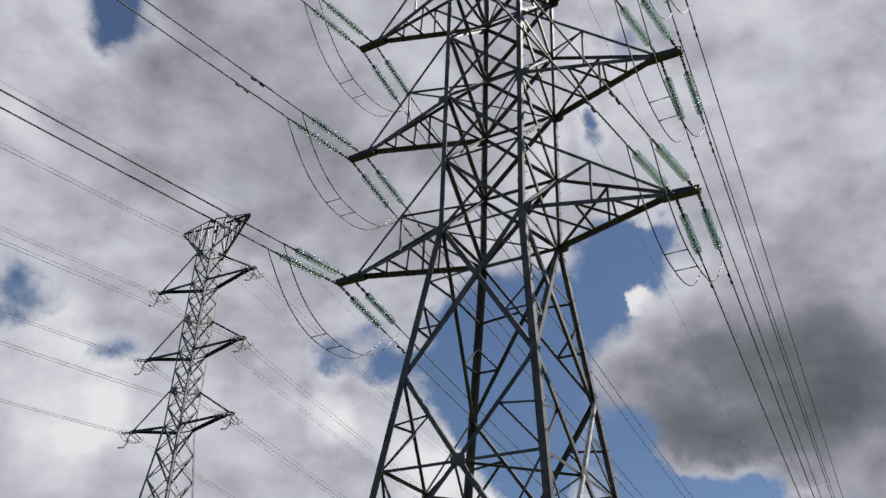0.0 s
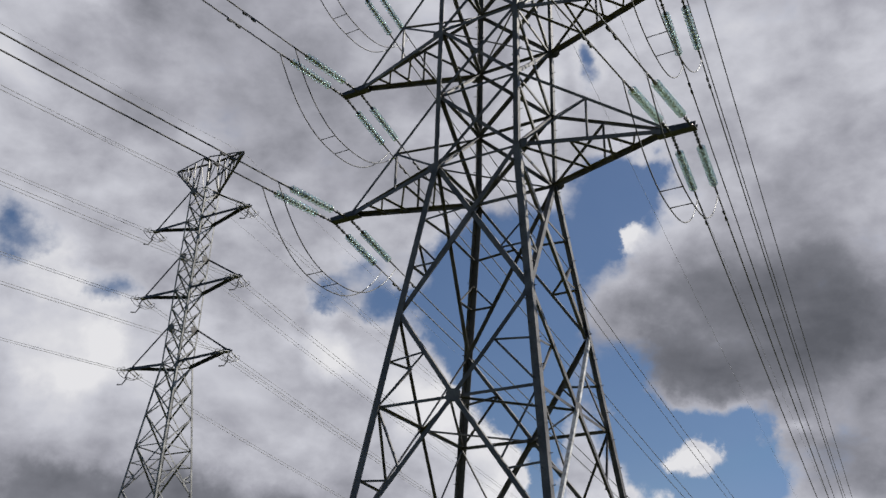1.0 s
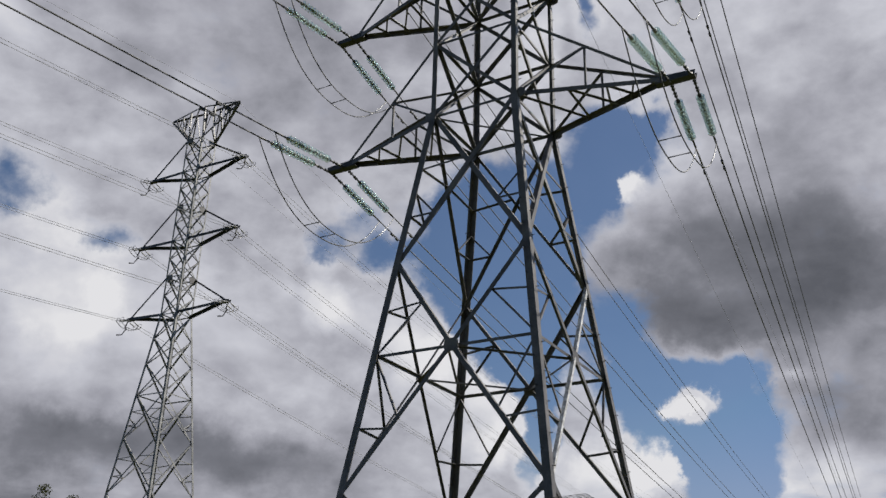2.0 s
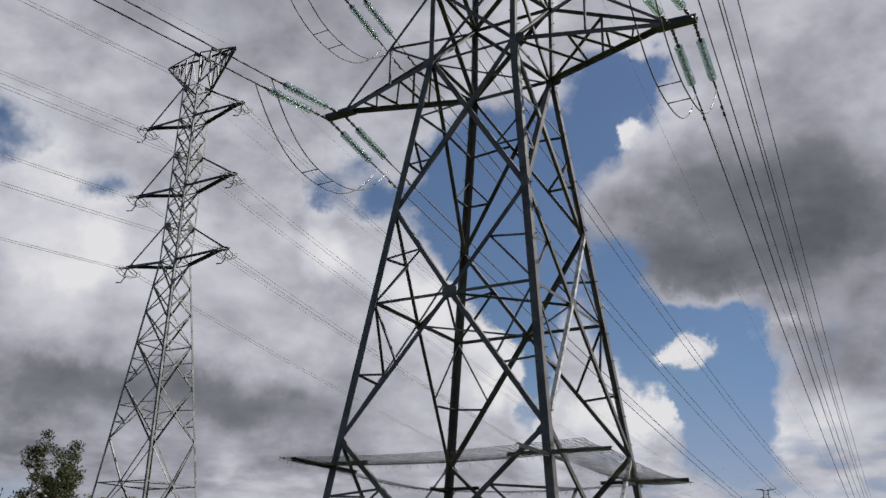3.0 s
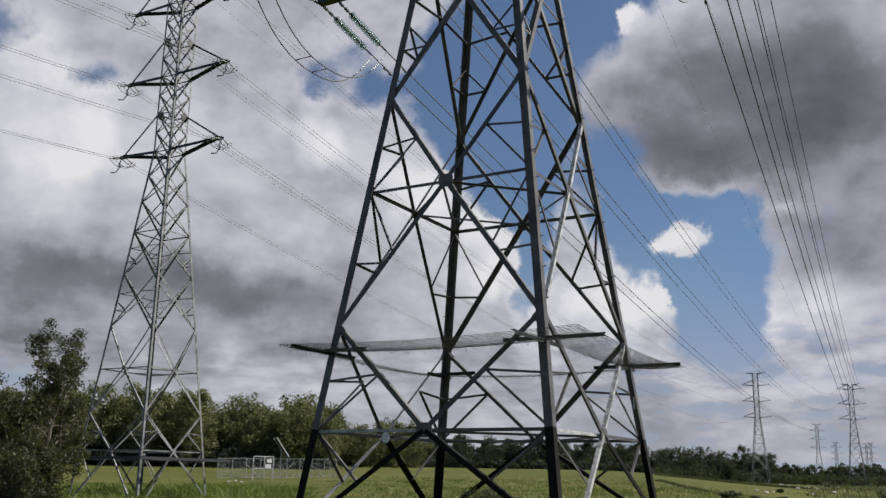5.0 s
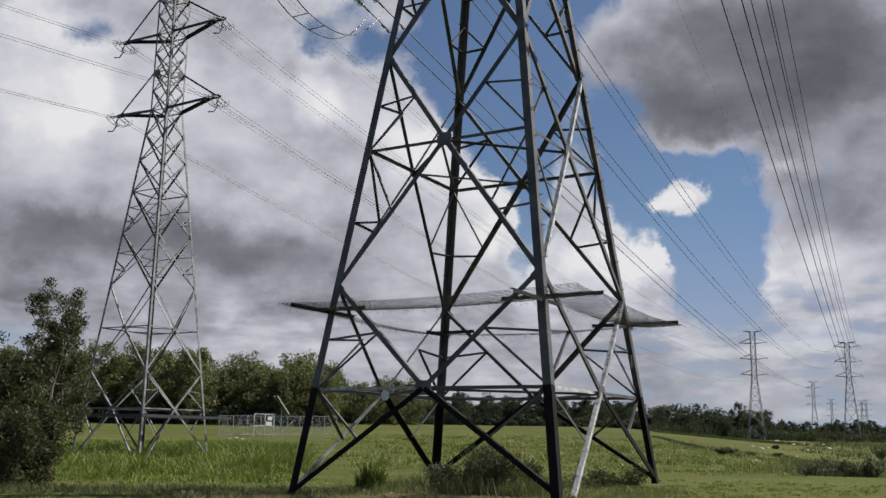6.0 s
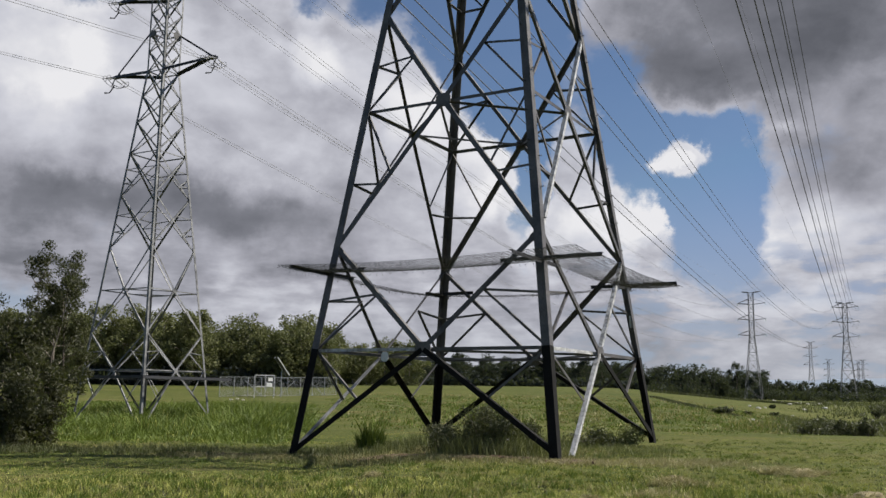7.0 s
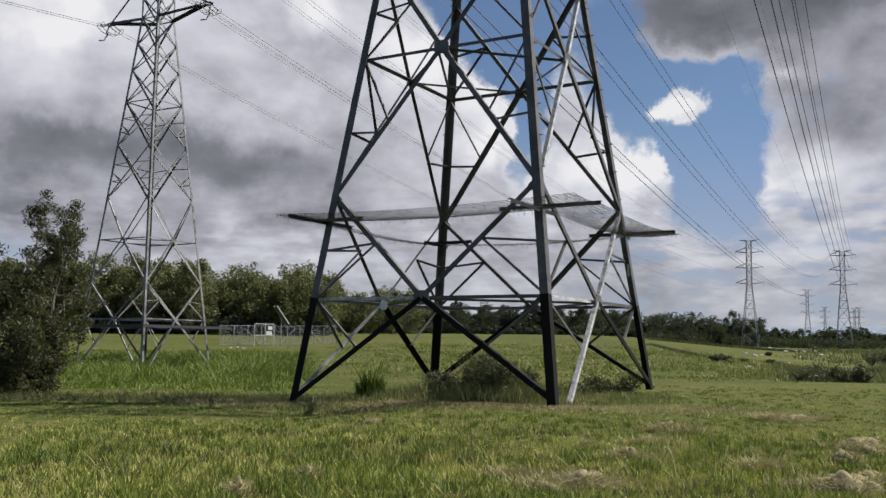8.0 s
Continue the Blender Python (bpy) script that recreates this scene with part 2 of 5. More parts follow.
STEEL = material("weathered_galvanised_steel", (0.150, 0.140, 0.136), (0.064, 0.059, 0.057), 0.45, 0.0, 1.3, 26.0, 0.1, 0.3, shine=0.4)
STEEL_NEW = material("bright_galvanised_steel", (0.60, 0.60, 0.60), (0.22, 0.215, 0.21), 0.5, 0.1, 7.0, 22.0, 0.2)
# wide light-dark mottling adds sun and shade contrast to the members by colour
STEEL_PALE = material("pale_galvanised_steel", (0.30, 0.296, 0.29), (0.08, 0.08, 0.08), 0.45, 0.0, 1.7, 14.0, 0.1, 0.3)
# slight distance haze is mixed into this grey for the far towers
STEEL_FAR = material("haze_greyed_steel", (0.17, 0.175, 0.18), (0.10, 0.105, 0.11), 0.7, 0.0, 0.5, 9.0, 0.0, 0.2)
STEEL_DARK = material("dark_steel", (0.045, 0.045, 0.05), (0.025, 0.025, 0.028), 0.55, 0.2, 6.0, 50.0, 0.1)
WIRE = material("aluminium_conductor", (0.075, 0.075, 0.08), (0.045, 0.045, 0.048), 0.6, 0.2, 8.0, 90.0, 0.05)
BITUMEN = material("black_bitumen_coat", (0.014, 0.0135, 0.013), (0.008, 0.0075, 0.007), 0.8, 0.0, 2.0, 30.0, 0.15, shine=0.12)
# conductor copy with distance fading in its paler colour; earth wires use it too
WIRE_FAR = material("distance_paled_conductor", (0.24, 0.24, 0.25), (0.17, 0.17, 0.18), 0.7, 0.0, 8.0, 90.0, 0.0)
WIRE_PALE = material("bright_armour_rod", (0.22, 0.22, 0.22), (0.15, 0.15, 0.15), 0.4, 0.3, 8.0, 60.0, 0.05)
MESH_WIRE = material("barbed_netting_wire", (0.10, 0.10, 0.10), (0.055, 0.053, 0.05), 0.6, 0.4, 6.0, 60.0, 0.05)
WHITE_PAINT = material("white_sign_paint", (0.738, 0.738, 0.720), (0.612, 0.612, 0.594), 0.5, 0.0, 2.0, 30.0, 0.05)
CONCRETE = material("footing_concrete", (0.38, 0.36, 0.33), (0.24, 0.22, 0.2), 0.85, 0.0, 3.0, 50.0, 0.3)
BARK = material("pale_bark", (0.30, 0.26, 0.21), (0.14, 0.11, 0.09), 0.85, 0.0, 2.0, 30.0, 0.4, 0.3, stretch=(1, 1, 0.25))
POLYMER = material("grey_polymer_insulator", (0.30, 0.30, 0.31), (0.2, 0.2, 0.21), 0.5, 0.0, 4.0, 30.0, 0.05)
SEED_HEADS = leaf_material("pale_seeding_weeds", (0.243, 0.243, 0.099), (0.099, 0.117, 0.041))
CHAINLINK = material("fence_wire", (0.40, 0.41, 0.41), (0.28, 0.29, 0.29), 0.55, 0.4, 4.0, 30.0, 0.05)
ROCK = material("pale_rock", (0.558, 0.540, 0.495), (0.378, 0.360, 0.324), 0.85, 0.0, 2.0, 20.0, 0.3)
THATCH = leaf_material("raked_dead_thatch", (0.421, 0.374, 0.195), (0.234, 0.199, 0.094))
EARTH = material("bare_earth", (0.105, 0.060, 0.028), (0.050, 0.030, 0.015), 0.95, 0.0, 4.0, 40.0, 0.4)
MATTED = material("matted_roots_and_thatch", (0.30, 0.25, 0.13), (0.13, 0.10, 0.055), 0.95, 0.0, 9.0, 60.0, 0.6)
# the hills' blue is distance haze put straight into the base colour
HILL = material("haze_blued_hill_forest", (0.225, 0.270, 0.333), (0.189, 0.234, 0.297), 0.95, 0.0, 0.004, 0.03, 0.0)
LEAF_GUM = leaf_material("gum_leaves", (0.068, 0.068, 0.034), (0.022, 0.024, 0.013))
LEAF_FAR = leaf_material("forest_leaves", (0.155, 0.158, 0.072), (0.082, 0.088, 0.045), 0.05)
# aerial haze is put into this leaf colour: bluish and low in contrast
LEAF_HAZE = leaf_material("haze_tinted_leaves", (0.036, 0.042, 0.039), (0.028, 0.033, 0.032), 0.03)
WEED = leaf_material("rank_weeds", (0.153, 0.158, 0.068), (0.059, 0.065, 0.029))
LEAF_SHRUB = leaf_material("shrub_leaves", (0.104, 0.108, 0.059), (0.031, 0.034, 0.020))
GRASS = leaf_material("grass_blades", (0.55, 0.535, 0.155), (0.20, 0.215, 0.047))
GRASS_TALL = leaf_material("lush_tall_grass", (0.180, 0.235, 0.040), (0.056, 0.086, 0.014))
GRASS_DRY = leaf_material("dry_grass_thatch", (0.406, 0.359, 0.156), (0.226, 0.187, 0.074))


def glass_material():
    m = bpy.data.materials.new("green_toughened_glass")
    m.use_nodes = True
    k = Nodes(m.node_tree)
    bs = k.add("ShaderNodeBsdfPrincipled")
    vec = k.add("ShaderNodeTexCoord").outputs["Object"]
    k.put(k.mix(k.noise(vec, 14.0).outputs[0], (0.93, 1.0, 0.99), (0.80, 0.97, 0.95)), bs.inputs["Base Color"])
    bs.inputs["Roughness"].default_value = 0.03
    bs.inputs["Transmission Weight"].default_value = 0.66
    bs.inputs["IOR"].default_value = 1.5
    out = k.add("ShaderNodeOutputMaterial")
    k.tree.links.new(bs.outputs[0], out.inputs[0])
    return m


GLASS = glass_material()


def ground_material():
    m = bpy.data.materials.new("mown_paddock_grass")
    m.use_nodes = True
    k = Nodes(m.node_tree)
    vec = k.add("ShaderNodeTexCoord").outputs["Object"]
    wide, mid, fine = k.noise(vec, 0.035, 5.0, 0.6).outputs[0], k.noise(vec, 0.45, 6.0, 0.62).outputs[0], k.noise(vec, 9.0, 5.0, 0.7).outputs[0]
    col = k.mix(k.step(wide, 0.38, 0.62), (0.062, 0.076, 0.016), (0.086, 0.095, 0.022))
    col = k.mix(k.math("MULTIPLY", k.step(mid, 0.5, 0.72), 0.7), col, (0.138, 0.113, 0.048))
    col = k.mix(k.math("MULTIPLY", k.step(mid, 0.48, 0.3), 0.5), col, (0.046, 0.055, 0.016))
    col = k.mix(k.math("MULTIPLY", k.step(fine, 0.45, 0.75), 0.5), col, (0.042, 0.055, 0.017))
    streak = k.add("ShaderNodeMapping")
    k.put(vec, streak.inputs[0])
    streak.inputs["Scale"].default_value = (0.35, 1.6, 1.0)
    lane = k.noise(streak.outputs[0], 0.16, 6.0, 0.65).outputs[0]
    col = k.mix(k.math("MULTIPLY", k.step(lane, 0.5, 0.68), 0.38), col, (0.142, 0.117, 0.047))
    col = k.mix(k.math("MULTIPLY", k.step(lane, 0.47, 0.32), 0.5), col, (0.050, 0.066, 0.014))
    bs = k.add("ShaderNodeBsdfPrincipled")
    k.put(col, bs.inputs["Base Color"])
    bs.inputs["Roughness"].default_value = 0.95
    bs.inputs["Specular IOR Level"].default_value = 0.1
    bn = k.add("ShaderNodeBump")
    bn.inputs["Strength"].default_value, bn.inputs["Distance"].default_value = 0.7, 0.08
    k.put(fine, bn.inputs["Height"])
    k.put(bn.outputs[0], bs.inputs["Normal"])
    out = k.add("ShaderNodeOutputMaterial")
    k.tree.links.new(bs.outputs[0], out.inputs[0])
    return m


PADDOCK = ground_material()


# ---- helpers of this scene ----
def mesh_of(name, verts, faces, mat, smooth=False):
    me = bpy.data.meshes.new(name)
    me.from_pydata([tuple(v) for v in verts], [], faces)
    if smooth:
        me.shade_smooth()
    me.materials.append(mat)
    return me


def piece(name, me, parent, label="", at=None):
    ob = new(name, me)
    ob.parent = parent
    if at is not None:
        ob.matrix_basis = at
    if label:
        ob["label"] = label
    return ob


def part(name, bm, mat, parent, label=""):
    me = bpy.data.meshes.new(name)
    bm.to_mesh(me)
    bm.free()
    me.materials.append(mat)
    return piece(name, me, parent, label)


def thing(name, label, category, at, group="", kind=""):
    ob = new(name)
    ob.matrix_basis = at
    return tagged(ob, label, category, group, kind)


ANGLE_FACES = [(0, 1, 7, 6), (1, 2, 8, 7), (2, 3, 9, 8), (3, 4, 10, 9), (4, 5, 11, 10), (5, 0, 6, 11), (3, 2, 1, 0), (5, 4, 3, 0), (6, 7, 8, 9), (6, 9, 10, 11)]


def angle_geometry(p, q, d1, d2, w, t):
    """Rolled steel angle from p to q, heel on the line, flanges along d1 and d2."""
    a = (q - p).normalized()
    d1 = (d1 - a * d1.dot(a)).normalized()
    d2 = d2 - a * d2.dot(a)
    d2 = (d2 - d1 * d2.dot(d1)).normalized()
    prof = [(0, 0), (w, 0), (w, t), (t, t), (t, w), (0, w)]
    return [o + d1 * x + d2 * y for o in (p, q) for x, y in prof], ANGLE_FACES


def bar(name, p, q, n, w, mat, parent, flip=1, out=0.0, label="", t=None):
    """A bracing angle from p to q, one flange in the face whose outward normal is n."""
    p, q, n = Vector(p), Vector(q), Vector(n)
    a = (q - p).normalized()
    n = (n - a * n.dot(a)).normalized()
    s = a.cross(n) * flip
    if abs(n.z) < 0.7 and s.z > 0:
        s = -s
    off = n * out - s * (w * 0.5)
    v, f = angle_geometry(p + off, q + off, s, -n, w, t or max(0.012, 0.1 * w))
    return piece(name, mesh_of(name, v, f, mat), parent, label)


def tube_geometry(points, radius, sides=6, caps=True):
    """A round bar along points; radius is one number or one for each point."""
    pts = [Vector(p) for p in points]
    rad = radius if isinstance(radius, (list, tuple)) else [radius] * len(pts)
    verts, faces = [], []
    side = None
    for i, p in enumerate(pts):
        a = (pts[min(i + 1, len(pts) - 1)] - pts[max(i - 1, 0)]).normalized()
        if side is None:
            side = a.orthogonal().normalized()
        side = (side - a * side.dot(a)).normalized()
        up = a.cross(side)
        for j in range(sides):
            th = 2 * math.pi * j / sides
            verts.append(p + (side * math.cos(th) + up * math.sin(th)) * rad[i])
    for i in range(len(pts) - 1):
        for j in range(sides):
            k = (j + 1) % sides
            faces.append((i * sides + j, i * sides + k, (i + 1) * sides + k, (i + 1) * sides + j))
    if caps:
        faces.append(tuple(reversed(range(sides))))
        faces.append(tuple((len(pts) - 1) * sides + j for j in range(sides)))
    return verts, faces


def join(geoms):
    verts, faces = [], []
    for v, f in geoms:
        o = len(verts)
        verts += v
        faces += [tuple(i + o for i in q) for q in f]
    return verts, faces


def box_geometry(c, x, y, z, hx, hy, hz):
    c, x, y, z = Vector(c), Vector(x).normalized(), Vector(y).normalized(), Vector(z).normalized()
    v = [c + x * (i * hx) + y * (j * hy) + z * (l * hz) for i in (-1, 1) for j in (-1, 1) for l in (-1, 1)]
    return v, [(0, 1, 3, 2), (4, 6, 7, 5), (0, 4, 5, 1), (2, 3, 7, 6), (0, 2, 6, 4), (1, 5, 7, 3)]


def plate(name, c, n, s, w, h, mat, parent, t=0.02):
    """A gusset plate with clipped corners, centre c, normal n, width along s."""
    n, s = Vector(n).normalized(), Vector(s)
    s = (s - n * s.dot(n)).normalized()
    u = n.cross(s)
    ring = [(-1, -0.5), (-0.6, -1), (0.6, -1), (1, -0.5), (1, 0.5), (0.6, 1), (-0.6, 1), (-1, 0.5)]
    v = [Vector(c) + s * (x * w / 2) + u * (y * h / 2) + n * d for d in (-t / 2, t / 2) for x, y in ring]
    f = [tuple(reversed(range(8))), tuple(range(8, 16))] + [(i, (i + 1) % 8, 8 + (i + 1) % 8, 8 + i) for i in range(8)]
    return piece(name, mesh_of(name, v, f, mat), parent)


def smooth01(x):
    x = min(1.0, max(0.0, x))
    return x * x * (3 - 2 * x)


def ground_z(x, y):
    """Height of the paddock: nearly level at the tower, a gentle rise ahead, a shallow valley to one side."""
    d = math.hypot(x, y)
    az = math.degrees(math.atan2(x, y))
    z = -0.2 + 0.2 * smooth01((y - 8) / 16)
    rise = 3.1 * smooth01((d - 35) / 140) * (1 - 0.8 * smooth01((az - 9) / 14) * smooth01((75 - az) / 20))
    if y < 0:
        rise *= smooth01(1 + y / 60)
    z += rise + 0.5 * smooth01((d - 150) / 250)
    z -= 0.24 * smooth01((0.8 - x) / 4.0) * smooth01((y - 14) / 6) * smooth01((60 - d) / 25)
    z -= 1.5 * math.exp(-((x + 19) ** 2 + (y - 53) ** 2) / 90.0)
    z -= 0.9 * math.exp(-((az - 23) / 4.0) ** 2) * smooth01((d - 38) / 14) * smooth01((150 - d) / 60)
    return z + 0.05 * noise.noise((x * 0.12, y * 0.12, 3.1)) + 0.03 * noise.noise((x * 0.7, y * 0.7, 1.3))


# ---- ground ----
def build_ground():
    radii = [0.0] + [1.2 * 1.055 ** i for i in range(152)]
    while radii[-1] < 4200:
        radii.append(radii[-1] * 1.12)
    n = 240
    verts, faces = [(0, 0, ground_z(0, 0.01))], []
    for r in radii[1:]:
        for j in range(n):
            th = 2 * math.pi * j / n
            x, y = r * math.sin(th), r * math.cos(th)
            verts.append((x, y, ground_z(x, y)))
    for j in range(n):
        faces.append((0, 1 + (j + 1) % n, 1 + j))
    for i in range(len(radii) - 2):
        a, b = 1 + i * n, 1 + (i + 1) * n
        for j in range(n):
            l = (j + 1) % n
            faces.append((a + j, a + l, b + l, b + j))
    ob = new("ground", mesh_of("ground", verts, faces, PADDOCK, True))
    tagged(ob, "rolling green paddock of short mown grass", "ground", kind="structure")


build_ground()


# ---- lattice towers ----
CORNERS = {"f": (-1, -1), "r": (1, -1), "b": (1, 1), "l": (-1, 1)}
FACES = [("l", "f", (-1, 0, 0)), ("f", "r", (0, -1, 0)), ("r", "b", (1, 0, 0)), ("b", "l", (0, 1, 0))]


class Tower:
    """A square tapered lattice tower; the local y axis runs along the crossarms."""

    def __init__(self, name, label, at, base, waist, waist_z, top_z, sizes, steel, feet, group="", coat=0.0):
        self.root = thing(name, label, "transmission tower", at, group)
        self.base, self.waist, self.waist_z, self.top_z = base, waist, waist_z, top_z
        self.sizes, self.steel, self.feet, self.coat = sizes, steel, feet, coat
        for key, (sx, sy) in CORNERS.items():
            for z0, z1, w in ((feet[key], coat, sizes[0]), (max(coat, feet[key]), waist_z, sizes[0]), (waist_z, top_z, sizes[0] * 0.8)):
                if z1 - z0 < 0.1 or (z1 == coat and not coat):
                    continue
                heel = Vector((sx, sy, 0)) * (w * 0.42)
                v, f = angle_geometry(self.node(key, z0) + heel, self.node(key, z1) + heel, Vector((-sx, 0, 0)), Vector((0, -sy, 0)), w, w * 0.11)
                low = coat and z1 == coat
                piece("leg", mesh_of("leg", v, f, BITUMEN if low else steel), self.root, "black coated foot of the leg" if low else "")

    def half(self, z):
        return self.base + (self.waist - self.base) * z / self.waist_z if z < self.waist_z else self.waist

    def node(self, key, z):
        sx, sy = CORNERS[key]
        h = self.half(z)
        return Vector((sx * h, sy * h, z))

    def bar(self, p, q, n, w, flip=1, out=0.0, name="brace", steel=None, label="", parent=None):
        return bar(name, p, q, n, w, steel or self.steel, parent or self.root, flip, out, label)

    def k_panel(self, z0, zm, z1, detail=True, bright=(), slim=1.0):
        """Diamond panel: diagonals from the legs meet at the middle of a belt."""
        small = self.sizes[3]
        for a, b, n in FACES:
            n = Vector(n)
            main = self.sizes[1] * (slim if a == "b" and z0 > 0 else 1.0)
            upper = self.sizes[1] * (slim if a == "b" else 1.0)
            m = (self.node(a, zm) + self.node(b, zm)) / 2
            # fr belt half is newer steel; the lf one has sunlight put into its colour
            if (a + b + "belt") in bright:
                self.bar(self.node(a, zm), m, n, self.sizes[2] * 0.95, 1, -0.03, "belt", STEEL_NEW, "bright belt half, replaced on one face, coloured sunlit on another")
                self.bar(m, self.node(b, zm), n, self.sizes[2], 1, -0.03, "belt")
            else:
                self.bar(self.node(a, zm), self.node(b, zm), n, self.sizes[2], 1, -0.03, "belt")
            plate("gusset_plate", m + n * 0.062, n, self.node(b, zm) - self.node(a, zm), main * 3.4, main * 2.8, self.steel, self.root)
            for key, flip in ((a, 1), (b, -1)):
                lo, hi = self.node(key, z0 if z0 > 0 else self.feet[key] + 0.12), self.node(key, z1)
                lit = STEEL_NEW if (a + b + key + "up") in bright else None
                self.bar(m, hi, n, upper * (0.82 if lit else 1.0), flip, 0.07, "diagonal", lit, "bright diagonal, replaced on the front face, coloured sunlit at the back" if lit else "")
                # the back face's pale diagonal carries its sunlight in the steel colour
                lit = (STEEL_PALE if a == "b" else STEEL_NEW) if (a + b + key + "down") in bright else None
                if lit and z0 == 0 and key == "f":
                    lo = lo + (self.node(b, 0) - self.node(a, 0)).normalized() * 0.85 - Vector((0, 0, 0.1))
                black = BITUMEN if z0 == 0 and self.coat and not lit else None
                self.bar(lo, m, n, main * (0.82 if lit else 1.0), flip, 0.07, "diagonal", lit or black, "bright diagonal, replaced on the front face, coloured sunlit at the back" if lit else "")
                plate("gusset_plate", hi + n * 0.055 + (m - hi) * 0.03, n, m - hi, main * 2.6, main * 1.5, self.steel, self.root)
                if detail:
                    self.bar(self.node(key, zm + (z1 - zm) * 0.47), m.lerp(hi, 0.52), n, small, flip, -0.01, "redundant")
                    self.bar(self.node(key, zm), m.lerp(hi, 0.52), n, small, flip, -0.01, "redundant")
                    self.bar(self.node(key, zm), m.lerp(lo, 0.5), n, small, flip, -0.01, "redundant")
                    if z0 > 0:
                        self.bar(self.node(key, z0 + (zm - z0) * 0.46), m.lerp(lo, 0.56), n, small, flip, -0.01, "redundant")
        # horizontal plan bracing between the belts' middles
        mids = [(self.node(a, zm) + self.node(b, zm)) / 2 for a, b, n in FACES]
        for i in range(4):
            self.bar(mids[i], mids[(i + 1) % 4], (0, 0, 1), small, 1, 0, "plan_brace")

    def x_panel(self, z0, z1, w, belt=True, redundant=False, slim=1.0):
        for a, b, n in FACES:
            n = Vector(n)
            w1 = w * (slim if "b" in a + b else 1.0)
            for p, q, flip, out in ((self.node(a, z0), self.node(b, z1), 1, 0.02), (self.node(b, z0), self.node(a, z1), -1, -0.015)):
                self.bar(p, q, n, w1, flip, out, "diagonal")
            if belt:
                self.bar(self.node(a, z1), self.node(b, z1), n, self.sizes[2], 1, -0.03, "belt")
            if redundant:
                c = 0.5 * (1 + (self.half(z0) - self.half(z1)) / (self.half(z0) + self.half(z1)))
                for key, other, flip in ((a, b, 1), (b, a, -1)):
                    for f, g in ((0.30, 0.30), (0.62, 0.36)):
                        zz = z0 + (z1 - z0) * f
                        d = self.node(key, z0).lerp(self.node(other, z1), g) if f < c else self.node(key, z1).lerp(self.node(other, z0), g)
                        self.bar(self.node(key, zz), d, n, self.sizes[3], flip, -0.01, "redundant")
                    self.bar(self.node(key, z0 + (z1 - z0) * 0.46), self.node(key, z0).lerp(self.node(other, z1), 0.30), n, self.sizes[3], flip, -0.01, "redundant")

    def diaphragm(self, z):
        self.bar(self.node("f", z), self.node("b", z), (0, 0, 1), self.sizes[3], 1, 0, "plan_brace")
        self.bar(self.node("l", z), self.node("r", z), (0, 0, 1), self.sizes[3], -1, -0.05, "plan_brace")

    def arm(self, side, z, z_tie, reach, w, droop=0.0, detail=True, tip=0.85, ties_at="lbfr", steel=None):
        """A pointed crossarm: two level chords, two ties from above, lacing, and a tip plate."""
        arm = piece("crossarm", None, self.root)
        pair = ("l", "b") if side > 0 else ("f", "r")
        end = Vector((0, side * (reach - tip), z + droop))
        chords, ties = [], []
        for key in pair:
            sx = CORNERS[key][0]
            e = end + Vector((sx * 0.07, 0, 0))
            root, top = self.node(key, z), self.node(key, z_tie)
            self.bar(root, e, (sx, 0, 0.0), w, sx * side, 0.0, "chord", steel, parent=arm)
            if key in ties_at:
                self.bar(top, e + Vector((0, 0, 0.1)), (sx, 0, 0), w * 0.62, sx * side, 0.0, "tie", steel, parent=arm)
            chords.append((root, e))
            ties.append((top, e + Vector((0, 0, 0.1))))
            if detail:
                s = w * 0.42
                self.bar(top.lerp(e, 0.48), root.lerp(e, 0.48), (sx, 0, 0), s, 1, 0, "post", parent=arm)
                self.bar(root, top.lerp(e, 0.48), (sx, 0, 0), s * 1.15, -1, 0.01, "post", parent=arm)
                plate("gusset_plate", root + Vector((0, side * 0.1, 0)), (sx, 0, 0), (0, 1, 0), 0.42, 0.3, self.steel, arm)
        if detail:
            s = w * 0.42
            (r0, e0), (r1, e1) = chords
            for f, g in ((0.0, 0.36), (0.36, 0.36), (0.36, 0.62), (0.62, 0.55), (0.62, 0.78), (0.8, 0.72)):
                self.bar(r0.lerp(e0, f), r1.lerp(e1, g), (0, 0, 1), s, 1, 0.02, "lacing", parent=arm)
            self.bar(ties[0][0].lerp(ties[0][1], 0.48), ties[1][0].lerp(ties[1][1], 0.0), (0, 0, 1), s, 1, 0, "lacing", parent=arm)
        # tip plate: a tapered pair of webs with a top flange
        a, b = Vector((0, side * (reach - tip - 0.25), z + droop)), Vector((0, side * reach, z + droop))
        gl = []
        for dx in (-0.09, 0.09):
            v = [a + Vector((dx, 0, -0.06)), b + Vector((dx, 0, -0.09)), b + Vector((dx, side * 0.03, 0.05)), a + Vector((dx, 0, 0.13))]
            v += [p + Vector((0.02 if dx > 0 else -0.02, 0, 0)) for p in v]
            gl.append((v, [(0, 1, 2, 3), (7, 6, 5, 4), (0, 4, 5, 1), (1, 5, 6, 2), (2, 6, 7, 3), (3, 7, 4, 0)]))
        gl.append(box_geometry((a + b) / 2 + Vector((0, 0, -0.1)), (1, 0, 0), (0, 1, 0), (0, 0, 1), 0.13, (tip + 0.25) / 2, 0.012))
        piece("tip_plate", mesh_of("tip_plate", *join(gl), STEEL_DARK), arm, "dark steel tip plate")
        return arm


def tower_pose(x, y, phi):
    return pose(x, y, 0, 0, 0, phi)


